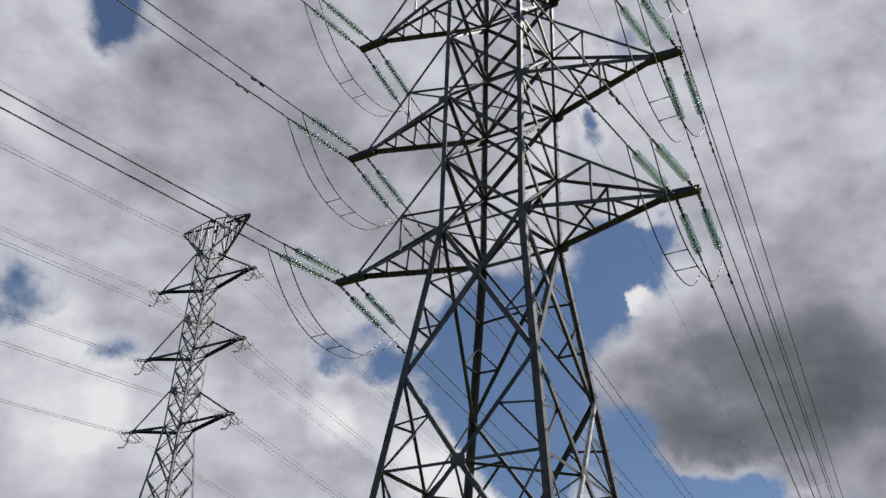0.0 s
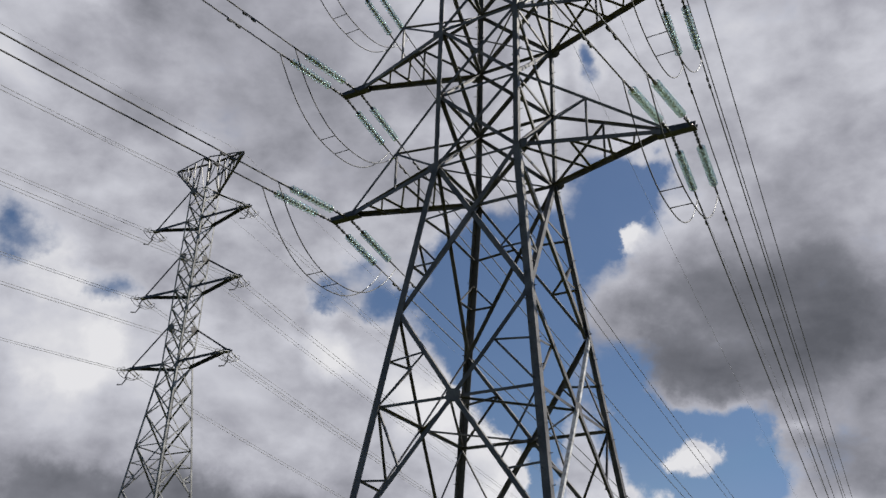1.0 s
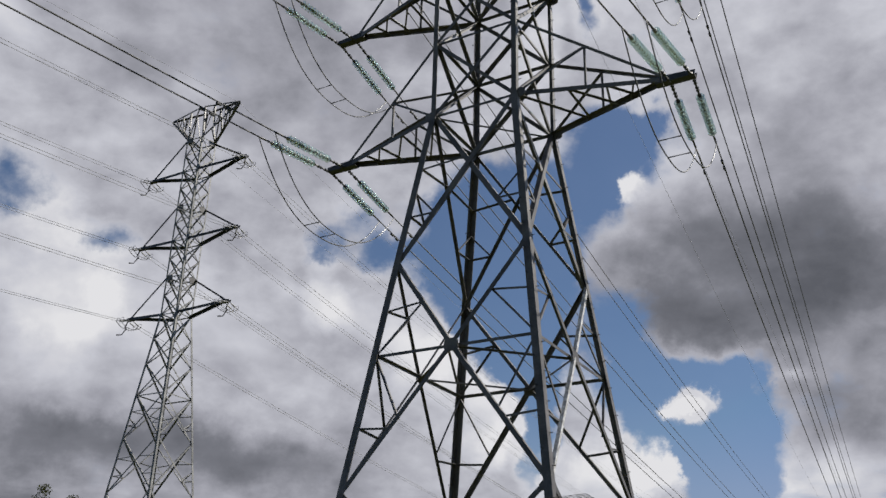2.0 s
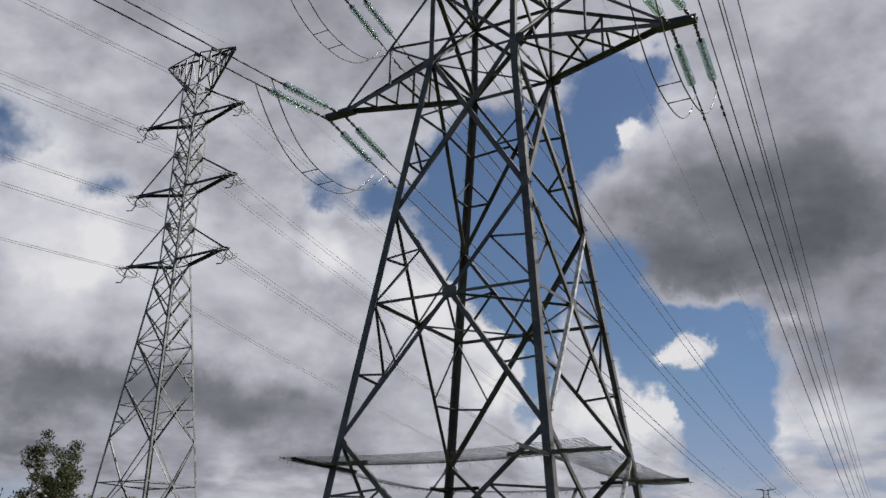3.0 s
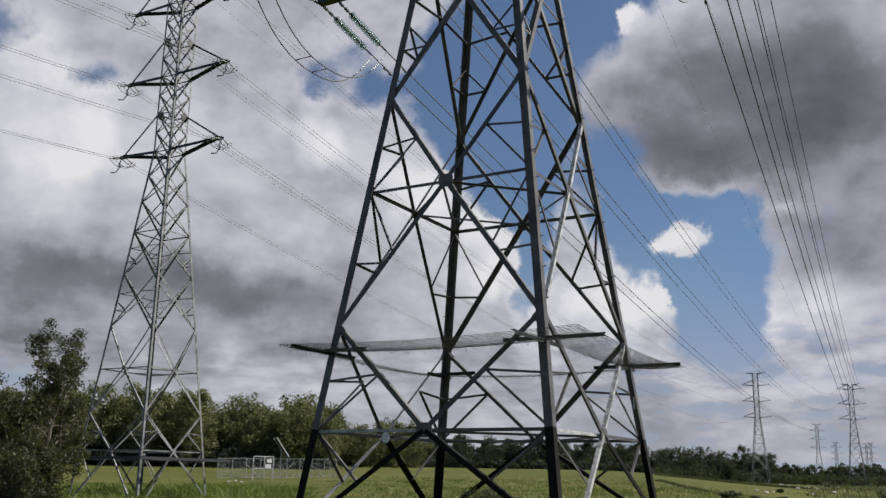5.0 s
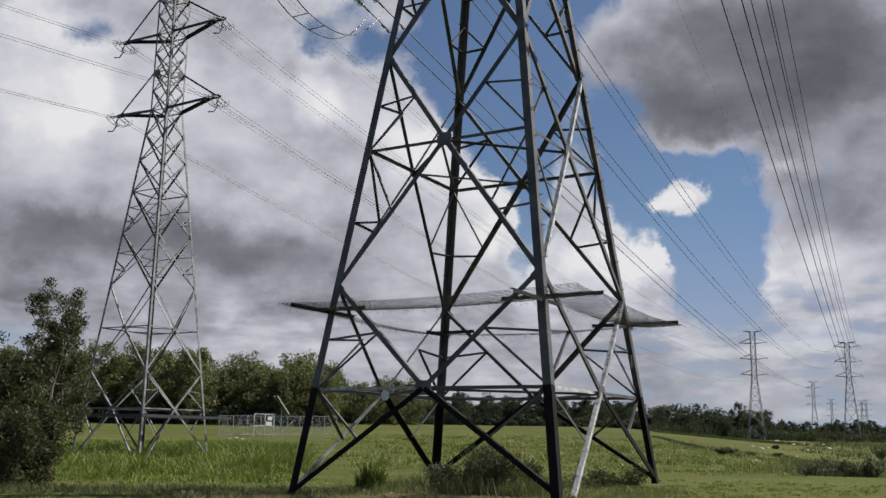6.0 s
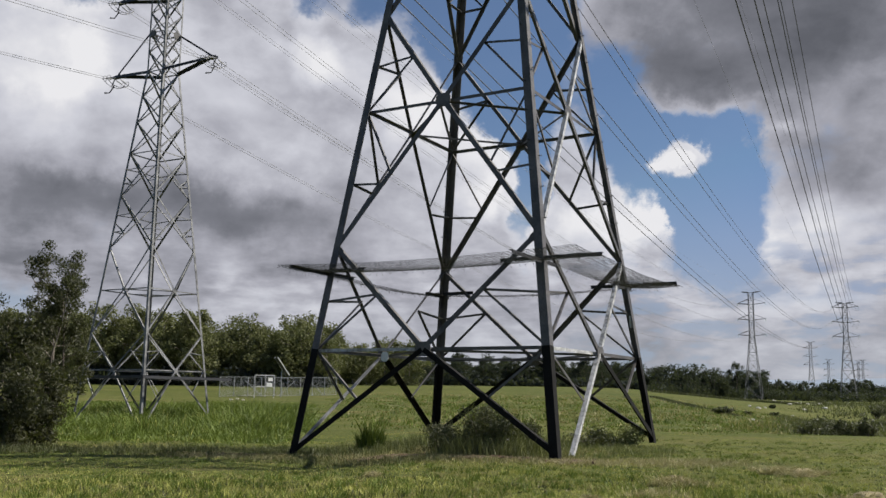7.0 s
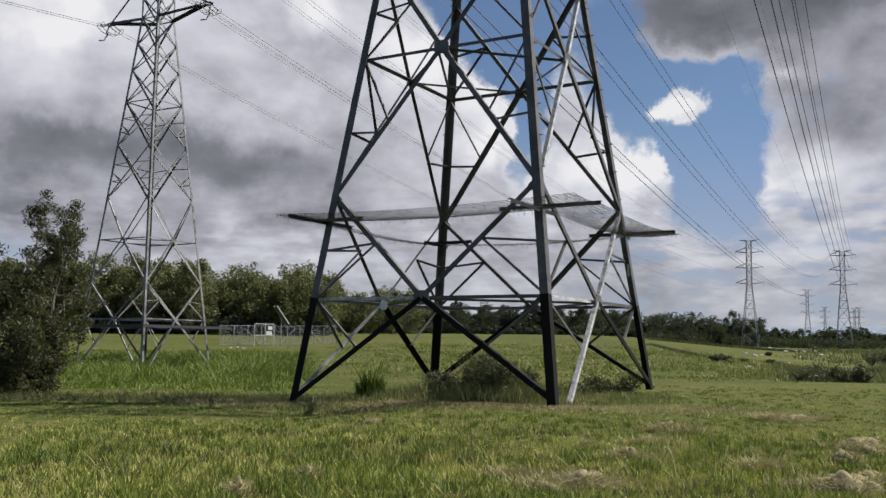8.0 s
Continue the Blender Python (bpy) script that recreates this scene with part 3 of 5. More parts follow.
T1 = Tower("lattice_tower", "dark weathered galvanised steel strain tower standing on the mown paddock", tower_pose(1.311, 24.628, 60.10), 3.413, 1.342, 16.2, 29.2,
           (0.20, 0.122, 0.080, 0.056), STEEL, {"l": -0.22, "f": 0.0, "r": 0.12, "b": -0.02}, coat=2.4)
# lfbelt and blldown: lighter steel colour stands for sun on the flange
T1.k_panel(0, 2.35, 4.96, bright=("frfdown", "frrup", "frbelt", "lfbelt", "blldown"), slim=0.55)
T1.k_panel(4.96, 8.58, 11.28, bright=("frfdown", "frrup"), slim=0.58)
T1.x_panel(11.28, 16.2, 0.15, True, True, 0.6)
for z0, z1 in ((16.2, 18.79), (18.79, 21.4), (21.4, 24.0), (24.0, 26.6), (26.6, 29.2)):
    T1.x_panel(z0, z1, 0.11, True)
for z in (16.2, 21.4, 26.6):
    T1.diaphragm(z)
for side in (1, -1):
    for z, zt in ((16.2, 18.79), (21.3, 24.0), (26.6, 29.2)):
        T1.arm(side, z, zt, 6.15, 0.14)
for key in CORNERS:
    sx, sy = CORNERS[key]
    T1.bar(T1.node(key, 29.2), Vector((0, sy * 1.3, 32.5)), (sx, 0, 0), 0.1, 1, 0, "peak")


def anti_climb_guard(tower, z, lo, hi, inner, pitch, seed, wire, rim=False):
    """Level outrigger beams at the legs with a netting of barbed wire strung between them."""
    rng = random.Random(seed)
    root = piece("anti_climb_guard", None, tower.root)
    for key, (sx, sy) in CORNERS.items():
        c = tower.node(key, z)
        out = lo if sx < 0 else hi
        bar("outrigger", (c.x - sx * 1.0, c.y, z), (out[0] if sx < 0 else hi[0], c.y, z), (0, sy, 0), 0.09, STEEL_DARK, root, 1, 0.05)
        bar("outrigger", (c.x, c.y - sy * 1.0, z + 0.08), (c.x, lo[1] if sy < 0 else hi[1], z + 0.08), (sx, 0, 0), 0.09, STEEL_DARK, root, -1, 0.05)
    if rim:
        ring = [(lo[0], lo[1]), (hi[0], lo[1]), (hi[0], hi[1]), (lo[0], hi[1])]
        for (x0, y0), (x1, y1) in zip(ring, ring[1:] + ring[:1]):
            bar("rim_beam", (x0, y0, z), (x1, y1, z), (y1 - y0, x0 - x1, 0), 0.16, STEEL_DARK, root, 1, 0.02)
    strips = [((lo[0], lo[1]), (-inner, hi[1])), ((-inner, lo[1]), (hi[0], -inner)), ((-inner, inner), (hi[0], hi[1])), ((inner, -inner), (hi[0], inner))]
    for (x0, y0), (x1, y1) in strips:
        gl = []
        nx, ny = max(3, round((x1 - x0) / pitch)), max(3, round((y1 - y0) / pitch))

        def at(i, j):
            s, r = i / nx, j / ny
            dip = 0.10 * math.sin(math.pi * s) * min(1, (x1 - x0) / 4) + 0.10 * math.sin(math.pi * r) * min(1, (y1 - y0) / 4)
            return Vector((x0 + (x1 - x0) * s, y0 + (y1 - y0) * r, z + 0.06 - dip + 0.004 * rng.uniform(-1, 1)))

        grid = [[at(i, j) for j in range(ny + 1)] for i in range(nx + 1)]
        for i in range(nx + 1):
            gl.append(tube_geometry(grid[i], wire, 3))
        for j in range(ny + 1):
            gl.append(tube_geometry([grid[i][j] for i in range(nx + 1)], wire, 3))
        for i in range(nx + 1):
            for j in range(ny + 1):
                if i in (0, nx) or j in (0, ny) or rng.random() < 0.12:
                    p = grid[i][j]
                    gl.append(tube_geometry([p, p + Vector((rng.uniform(-0.08, 0.08), rng.uniform(-0.08, 0.08), -0.03 - 0.08 * rng.random()))], wire * 0.7, 3))
        piece("netting", mesh_of("netting", *join(gl), MESH_WIRE), root, "rusty barbed wire netting")


anti_climb_guard(T1, 4.27, (-4.5, -4.3), (3.3, 3.3), 2.95, 0.115, 7, 0.0052)

# step bolts up two legs, and warning plates
for key in ("f", "r", "b"):
    sx, sy = CORNERS[key]
    for i in range(62):
        z = 5.3 + 0.38 * i
        c = T1.node(key, z)
        d = Vector((sx, 0, 0)) if i % 2 else Vector((0, sy, 0))
        e = c + (Vector((0, -sy, 0)) if i % 2 else Vector((-sx, 0, 0))) * 0.06
        v, f = tube_geometry([e, e + d * 0.15, e + d * 0.16], [0.011, 0.011, 0.02], 5)
        piece("step_bolt", mesh_of("step_bolt", v, f, STEEL_DARK), T1.root)
for key, zz in (("r", 5.55), ("f", 6.7), ("r", 10.4), ("f", 12.2), ("r", 12.0)):
    sx, sy = CORNERS[key]
    for i in range(8):
        c = T1.node(key, zz + 0.09 * i)
        for k in (0, 1):
            e = c + Vector((-sx * (0.05 + 0.09 * k), sy * 0.005, 0))
            v, f = tube_geometry([e, e + Vector((0, sy * 0.035, 0))], 0.022, 6)
            piece("bolt", mesh_of("bolt", v, f, STEEL_DARK), T1.root)
c = T1.node("r", 3.35)
v, f = box_geometry(c + Vector((-0.06, -0.02, 0.0)), (1, 0, 0), (0, 0, 1), (0, 1, 0), 0.09, 0.16, 0.012)
piece("sign_plate", mesh_of("sign_plate", v, f, WHITE_PAINT), T1.root, "blank white enamel sign plate")
m = T1.node("l", 2.18).lerp(T1.node("f", 2.18), 0.33)
plate("sign_plate", m, (-1, 0, 0), (0, 1, 0), 0.2, 0.22, WHITE_PAINT, T1.root, 0.01)
c = T1.node("f", 0.45)
v, f = box_geometry(c + Vector((0.12, -0.02, 0.0)), (1, 0, 0), (0, 0, 1), (0, 1, 0), 0.045, 0.2, 0.01)
piece("sign_plate", mesh_of("sign_plate", v, f, WHITE_PAINT), T1.root, "small white plate low on the leg")

T2 = Tower("lattice_tower", "pale galvanised steel tower rising from tall lush grass", tower_pose(-18.218, 59.846, 60.78), 2.803, 0.683, 22.13, 35.58,
           (0.15, 0.09, 0.07, 0.05), STEEL_PALE, {"l": -0.8, "f": -1.15, "r": -0.35, "b": -0.4})
T2.k_panel(0, 2.58, 4.83)
T2.k_panel(4.83, 7.55, 10.3, False)
for z0, z1, belt in ((10.3, 13.66, False), (13.66, 16.49, True), (16.49, 18.6, False), (18.6, 20.4, False), (20.4, 22.13, True)):
    T2.x_panel(z0, z1, 0.09, belt, z1 < 17)
for z0, z1 in ((22.13, 24.82), (24.82, 27.51), (27.51, 30.2), (30.2, 32.95), (32.95, 35.58)):
    T2.x_panel(z0, (z0 + z1) / 2, 0.08, False)
    T2.x_panel((z0 + z1) / 2, z1, 0.08, True)
for side in (1, -1):
    for z, zt in ((22.13, 24.82), (27.51, 30.2), (32.95, 35.58)):
        # crossarms coloured near black to stand for backlit shade
        T2.arm(side, z, zt, 4.6, 0.19, 0.42, False, 0.4, "lr", STEEL_DARK)
        key = "l" if side > 0 else "r"
        sx, sy = CORNERS[key]
        plate("gusset_plate", T2.node(key, zt) + Vector((-sx * 0.35, sy * 0.03, -0.1)), (0, 1, 0), (1, 0, 0), 0.62, 0.42, STEEL, T2.root)
        plate("gusset_plate", T2.node(key, zt) + Vector((sx * 0.03, -sy * 0.3, -0.1)), (1, 0, 0), (0, 1, 0), 0.5, 0.4, STEEL, T2.root)
    # earth-wire horn: a flaring truss from the tower head, its shade put in as darker steel
    peak = Vector((0, side * 3.25, 38.1))
    for key in (("l", "b") if side > 0 else ("f", "r")):
        sx = CORNERS[key][0]
        low, ridge = T2.node(key, 35.58), Vector((sx * 0.45, side * 0.25, 38.35))
        tip = peak + Vector((sx * 0.05, 0, 0))
        T2.bar(low, tip, (sx, 0, 0), 0.13, 1, 0, "horn_chord", STEEL)
        T2.bar(ridge, tip + Vector((0, 0, 0.08)), (sx, 0, 0), 0.11, 1, 0, "horn_chord", STEEL)
        T2.bar(low, ridge, (sx, 0, 0), 0.11, 1, 0, "horn_post", STEEL)
        for f, g in ((0.0, 0.3), (0.3, 0.3), (0.3, 0.6), (0.6, 0.6), (0.6, 0.85)):
            T2.bar(low.lerp(tip, f), ridge.lerp(tip, g), (sx, 0, 0), 0.07, 1, 0, "lacing", STEEL)
    for f in (0.25, 0.5, 0.75):
        pair = ("l", "b") if side > 0 else ("f", "r")
        T2.bar(T2.node(pair[0], 35.58).lerp(peak, f), T2.node(pair[1], 35.58).lerp(peak, f - 0.25), (0, 0, 1), 0.07, 1, 0, "lacing", STEEL)


anti_climb_guard(T2, 2.12, (-3.8, -3.8), (3.8, 3.8), 2.7, 0.2, 8, 0.012, True)


# ---- wires ----
def heading(az):
    return Vector((math.sin(radians(az)), math.cos(radians(az)), 0))


def place(tower, v, z):
    return tower.root.matrix_basis @ Vector((0, v, z))


def disc_mesh():
    """One cap-and-pin glass disc along +z: skirt with ribs below, metal-free bell above."""
    prof = [(0.02, 0.030), (0.06, 0.026), (0.10, 0.020), (0.122, 0.012), (0.130, 0.017), (0.122, 0.024), (0.09, 0.034), (0.06, 0.042), (0.03, 0.056)]
    n = 14
    v = [Vector((r * math.cos(2 * math.pi * j / n), r * math.sin(2 * math.pi * j / n), z)) for r, z in prof for j in range(n)]
    f = [(i * n + j, i * n + (j + 1) % n, (i + 1) * n + (j + 1) % n, (i + 1) * n + j) for i in range(len(prof) - 1) for j in range(n)]
    f += [tuple(reversed(range(n))), tuple((len(prof) - 1) * n + j for j in range(n))]
    return mesh_of("disc", v, f, GLASS, True)


def cap_mesh():
    v, f = tube_geometry([(0, 0, 0.05), (0, 0, 0.058), (0, 0, 0.13), (0, 0, 0.15), (0, 0, 0.195)], [0.05, 0.062, 0.052, 0.028, 0.025], 8)
    return mesh_of("cap", v, f, STEEL_PALE)


DISC, CAP = disc_mesh(), cap_mesh()


def insulator_string(start, way, lead, count, tail, label):
    """Tension string: a chain of links, glass discs each with a metal cap, and a dead-end clamp. Local +z runs outwards."""
    way = way.normalized()
    at = Matrix.Translation(start) @ way.to_track_quat("Z", "Y").to_matrix().to_4x4()
    root = thing("insulator_string", label, "insulator", at, "glass insulator strings of the steel towers")
    gl, z = [], 0.0
    k = 0
    while z < lead - 0.05:
        step = min(0.17, lead - z)
        gl.append(tube_geometry([(0, 0, z), (0, 0, z + 0.02), (0, 0, z + step * 0.5), (0, 0, z + step - 0.02), (0, 0, z + step)], [0.018, 0.060 if k % 2 else 0.036, 0.026, 0.060 if k % 2 else 0.036, 0.018], 6))
        z += step
        k += 1
    piece("link_chain", mesh_of("link_chain", *join(gl), STEEL_DARK), root, "dark shackle chain")
    pitch = 0.165
    for i in range(count):
        at = pose(0, 0, lead + i * pitch)
        piece("disc", DISC, root, "", at)
        piece("cap", CAP, root, "", at)
    z = lead + count * pitch
    v, f = tube_geometry([(0, 0, z), (0, 0, z + 0.06), (0, 0, z + 0.1), (0, 0, z + tail - 0.1), (0, 0, z + tail)], [0.02, 0.04, 0.03, 0.032, 0.02], 8)
    piece("clamp", mesh_of("clamp", v, f, STEEL_DARK), root, "dead-end clamp")
    return Vector(start) + way * (z + tail)


def polymer_string(start, way, length, label):
    """Slim polymer tension insulator with small sheds and a ring at the live end."""
    way = way.normalized()
    at = Matrix.Translation(start) @ way.to_track_quat("Z", "Y").to_matrix().to_4x4()
    root = thing("polymer_insulator", label, "insulator", at, "slim insulators of the pale tower")
    pts, rad = [(0, 0, 0)], [0.02]
    n = 9
    for i in range(n):
        z = 0.25 + (length - 0.5) * i / n
        pts += [(0, 0, z), (0, 0, z + 0.02), (0, 0, z + 0.045)]
        rad += [0.02, 0.055, 0.02]
    pts.append((0, 0, length))
    rad.append(0.02)
    piece("rod", mesh_of("rod", *tube_geometry(pts, rad, 7), POLYMER, True), root)
    for zz, rr in ((length - 0.2, 0.18),):
        circle = [Vector((rr * math.cos(a), rr * math.sin(a), zz)) for a in [2 * math.pi * i / 16 for i in range(17)]]
        piece("grading_ring", mesh_of("grading_ring", *tube_geometry(circle, 0.013, 5, False), STEEL_DARK, True), root)
    return Vector(start) + way * length


def sagging(a, b, sag, n=60):
    """Points of a hanging wire, closer together near a."""
    out = []
    for i in range(n + 1):
        s = (i / n) ** 1.8
        p = a.lerp(b, s)
        p.z -= 4 * sag * s * (1 - s)
        out.append(p)
    return out


def conductor(points, radius, label, dampers=(), mat=None):
    v, f = tube_geometry(points, radius, 5)
    ob = tagged(new("conductor", mesh_of("conductor", v, f, mat or WIRE, True)), label, "power line", "conductors strung between the towers")
    for d in dampers:
        # a damper: two weights on a short messenger under the wire
        run, i = 0.0, 0
        while i < len(points) - 2 and run + (points[i + 1] - points[i]).length < d:
            run += (points[i + 1] - points[i]).length
            i += 1
        a = (points[i + 1] - points[i]).normalized()
        c = points[i] + a * (d - run) + Vector((0, 0, -0.06))
        gl = [tube_geometry([c - a * 0.28, c - a * 0.27, c - a * 0.1, c - a * 0.09], [0.025, 0.045, 0.036, 0.01], 7), tube_geometry([c + a * 0.09, c + a * 0.1, c + a * 0.27, c + a * 0.28], [0.01, 0.036, 0.045, 0.025], 7),
              tube_geometry([c - a * 0.1, c + a * 0.1], 0.01, 5), tube_geometry([c, c + Vector((0, 0, 0.07))], 0.018, 5)]
        piece("vibration_damper", mesh_of("vibration_damper", *join(gl), STEEL_DARK), ob)
    return ob


def spacer(a, b):
    v, f = tube_geometry([a, a.lerp(b, 0.5), b], [0.02, 0.012, 0.02], 6)
    tagged(new("bundle_spacer", mesh_of("bundle_spacer", v, f, STEEL_DARK)), "short metal spacer between twin conductors", "spacer", "spacers on the twin conductors")


def jumper(a, b, dip, label):
    """Slack loop from string end to string end; its far end is a pale armour rod."""
    pts = []
    for i in range(25):
        s = i / 24
        p = a.lerp(b, s)
        p.z -= dip * (1 - abs(2 * s - 1) ** 2.4)
        pts.append(p)
    v, f = tube_geometry(pts[:21], 0.019, 6)
    ob = tagged(new("jumper_loop", mesh_of("jumper_loop", v, f, WIRE, True)), label, "jumper cable", "slack jumper loops under the crossarms")
    v, f = tube_geometry(pts[20:], 0.017, 6)
    piece("armour_rod", mesh_of("armour_rod", v, f, WIRE_PALE, True), ob, "bright metal end sleeve")
    return pts


FAR2 = Vector((150.8, 343.3, 0))
FAR1 = Vector((109.1, 322.1, 0))


def string_up(tower, levels, reach, gap, az_back, far, far_reach, far_z, sag, lead, count, tail, slope_back, slope_out, radius, dip, near_dampers):
    fwd = (far - tower.root.matrix_basis.translation)
    fwd.z = 0
    fwd.normalize()
    across = Vector((-fwd.y, fwd.x, 0))
    back = heading(az_back)
    for side in (1, -1):
        for z, zf in zip(levels, far_z):
            ends = []
            for v in (reach, reach - gap):
                tip = place(tower, side * v, z - 0.1)
                if count:
                    n_end = insulator_string(tip, back + Vector((0, 0, slope_back)), lead, count, tail, "tension string of green glass insulator discs on a crossarm tip")
                    f_end = insulator_string(tip, fwd + Vector((0, 0, slope_out)), lead, count, tail, "tension string of green glass insulator discs on a crossarm tip")
                else:
                    n_end = polymer_string(tip, back + Vector((0, 0, slope_back)), lead, "slim grey polymer insulator on the pale tower's crossarm tip")
                    f_end = polymer_string(tip, fwd + Vector((0, 0, slope_out)), lead, "slim grey polymer insulator on the pale tower's crossarm tip")
                goal = far + across * (side * far_reach + (v - reach + gap / 2) * side) + Vector((0, 0, zf))
                out = sagging(f_end, goal, sag)
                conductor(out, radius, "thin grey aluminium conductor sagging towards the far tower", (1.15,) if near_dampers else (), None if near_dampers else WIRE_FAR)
                hind = n_end + back * 230
                hind.z = n_end.z + 4
                back_pts = sagging(n_end, hind, 6.1)
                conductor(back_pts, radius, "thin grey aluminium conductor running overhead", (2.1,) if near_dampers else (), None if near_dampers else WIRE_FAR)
                ends.append((n_end, f_end, out, back_pts))
            j = [jumper(e[0], e[1], dip, "black slack jumper cable looping under the crossarm") for e in ends]
            for i in (9, 12):
                spacer(j[0][i], j[1][i])


string_up(T1, (16.2, 21.3, 26.6), 6.08, 0.62, 213.5, FAR2, 4.6, (25.5, 30.3, 35.0), 8.4, 0.95, 12, 0.5, -0.10, -0.085, 0.024, 2.0, True)
string_up(T2, (22.55, 27.93, 33.37), 4.58, 0.4, 213.5, FAR1, 4.6, (23.3, 28.1, 33.4), 8.0, 1.0, 0, 0.25, -0.25, -0.25, 0.015, 0.35, False)
for side in (1, -1):
    for z in (22.55, 27.93, 33.37):
        top = place(T2, side * 4.55, z - 0.1)
        v, f = tube_geometry([top, top + Vector((-0.12, -0.1, -0.5)), top + Vector((-0.05, 0.0, -0.55)), top + Vector((-0.25, -0.15, -1.05)), top + Vector((-0.55, -0.3, -1.12))], [0.035, 0.05, 0.05, 0.035, 0.05], 6)
        tagged(new("jumper_weight", mesh_of("jumper_weight", v, f, STEEL_DARK)), "dark hanging jumper hardware below the pale tower's crossarm tip", "hardware", "hanging hardware on the pale tower")
# earth wires
for tower, v, z, far, fv, fz in ((T1, 1.3, 32.5, FAR2, 3.2, 37.4), (T1, -1.3, 32.5, FAR2, -3.2, 37.4), (T2, 3.2, 38.1, FAR1, 3.0, 38.0), (T2, -3.2, 38.1, FAR1, -3.0, 38.0)):
    a = place(tower, v, z)
    w = (far - a)
    w.z = 0
    w.normalize()
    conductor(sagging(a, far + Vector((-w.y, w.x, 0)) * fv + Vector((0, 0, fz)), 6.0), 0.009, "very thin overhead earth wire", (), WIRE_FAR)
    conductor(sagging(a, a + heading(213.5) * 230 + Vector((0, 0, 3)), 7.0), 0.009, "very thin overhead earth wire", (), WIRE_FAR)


# ---- far towers ----
def far_tower(x, y, z, phi, height, label, thick=1.0, peak=37.0):
    k = height / 38.0
    root = thing("lattice_tower", label, "transmission tower", pose(x, y, z, 0, 0, phi), "line of far towers across the paddock")

    def half(h):
        return 2.8 + (0.8 - 2.8) * h / 22.0 if h < 22.0 else 0.8

    def node(key, h):
        sx, sy = CORNERS[key]
        return Vector((sx * half(h), sy * half(h), h)) * k

    def rod(p, q, w):
        a = (q - p).normalized()
        s = a.orthogonal().normalized()
        return angle_geometry(p, q, s, a.cross(s), w * thick, w * 0.2 * thick)

    for key in CORNERS:
        v, f = join([rod(node(key, 0), node(key, 22), 0.2), rod(node(key, 22), node(key, peak), 0.17)])
        piece("leg", mesh_of("leg", v, f, STEEL_FAR), root)
    levels = [0, 4.8, 10, 13.6, 16.5, 19.5, 22, 24.7, 27.5, 30.2, 33, peak]
    for a, b, n in FACES:
        gl = []
        for z0, z1 in zip(levels, levels[1:]):
            gl += [rod(node(a, z0), node(b, z1), 0.1), rod(node(b, z0), node(a, z1), 0.1)]
            gl.append(rod(node(a, z1), node(b, z1), 0.08))
        piece("face_bracing", mesh_of("face_bracing", *join(gl), STEEL_FAR), root)
    for side in (1, -1):
        for z0, z1, r in ((22.2, 24.0, 4.6), (27.6, 29.4, 4.6), (33.0, 34.8, 4.6), (peak, peak + 0.2, 3.2)):
            e = Vector((0, side * r, z0 + 0.4)) * k
            gl = []
            for key in (("l", "b") if side > 0 else ("f", "r")):
                gl += [rod(node(key, z0), e, 0.16), rod(node(key, z1), e, 0.1)]
            piece("crossarm", mesh_of("crossarm", *join(gl), STEEL_FAR), root)
            if r > 4:
                v, f = tube_geometry([e, e + Vector((0, 0, -0.9))], 0.1, 6)
                piece("insulator", mesh_of("insulator", v, f, GLASS), root)
    return root


far_tower(109.1, 322.1, 1.0, 62, 38.0, "pale steel lattice tower far across the paddock")
far_tower(150.8, 343.3, 2.4, 62, 38.0, "pale steel lattice tower far across the paddock", 1.0, 34.6)
far_tower(285.0, 712.0, 2.5, 62, 44.0, "grey steel lattice tower in the hazy distance", 1.2)
far_tower(415.0, 921.0, 3.5, 62, 38.0, "grey steel lattice tower in the hazy distance", 1.6)
far_tower(450.0, 988.0, 3.5, 62, 42.0, "grey steel lattice tower in the hazy distance", 1.6)
far_tower(325.0, 776.0, 2.0, 62, 34.0, "grey steel lattice tower in the hazy distance", 1.2)


# ---- vegetation ----
def leaf_cloud(rng, centres, radii, count, size, squash=0.8, outward=0.0, breadth=0.32):
    """Many small leaf blades scattered through clumps; outward turns them to lie like shingles on the clump."""
    c = rng.integers(0, len(centres), count)
    d = rng.normal(size=(count, 3))
    d /= np.linalg.norm(d, axis=1)[:, None]
    r = rng.random(count) ** (0.3 if outward else 0.45)
    p = centres[c] + d * (radii[c] * r)[:, None] * np.array([1, 1, squash])
    a = rng.normal(size=(count, 3))
    a[:, 2] -= 0.5
    a /= np.linalg.norm(a, axis=1)[:, None]
    face = d * outward + rng.normal(size=(count, 3)) * (1 - 0.6 * outward)
    b = np.cross(a, face)
    b /= np.linalg.norm(b, axis=1)[:, None]
    if outward:
        a = np.cross(face, b)
        a /= np.linalg.norm(a, axis=1)[:, None]
    s = size * (0.6 + 0.8 * rng.random(count))[:, None]
    return np.stack([p - a * s, p + b * s * breadth, p + a * s, p - b * s * breadth], 1).reshape(-1, 3)


def quads(name, verts, mat):
    n = len(verts) // 4
    me = bpy.data.meshes.new(name)
    me.vertices.add(4 * n)
    me.vertices.foreach_set("co", verts.astype(np.float32).ravel())
    me.loops.add(4 * n)
    me.loops.foreach_set("vertex_index", np.arange(4 * n, dtype=np.int32))
    me.polygons.add(n)
    me.polygons.foreach_set("loop_start", np.arange(0, 4 * n, 4, dtype=np.int32))
    me.polygons.foreach_set("loop_total", np.full(n, 4, dtype=np.int32))
    me.update()
    me.materials.append(mat)
    return me


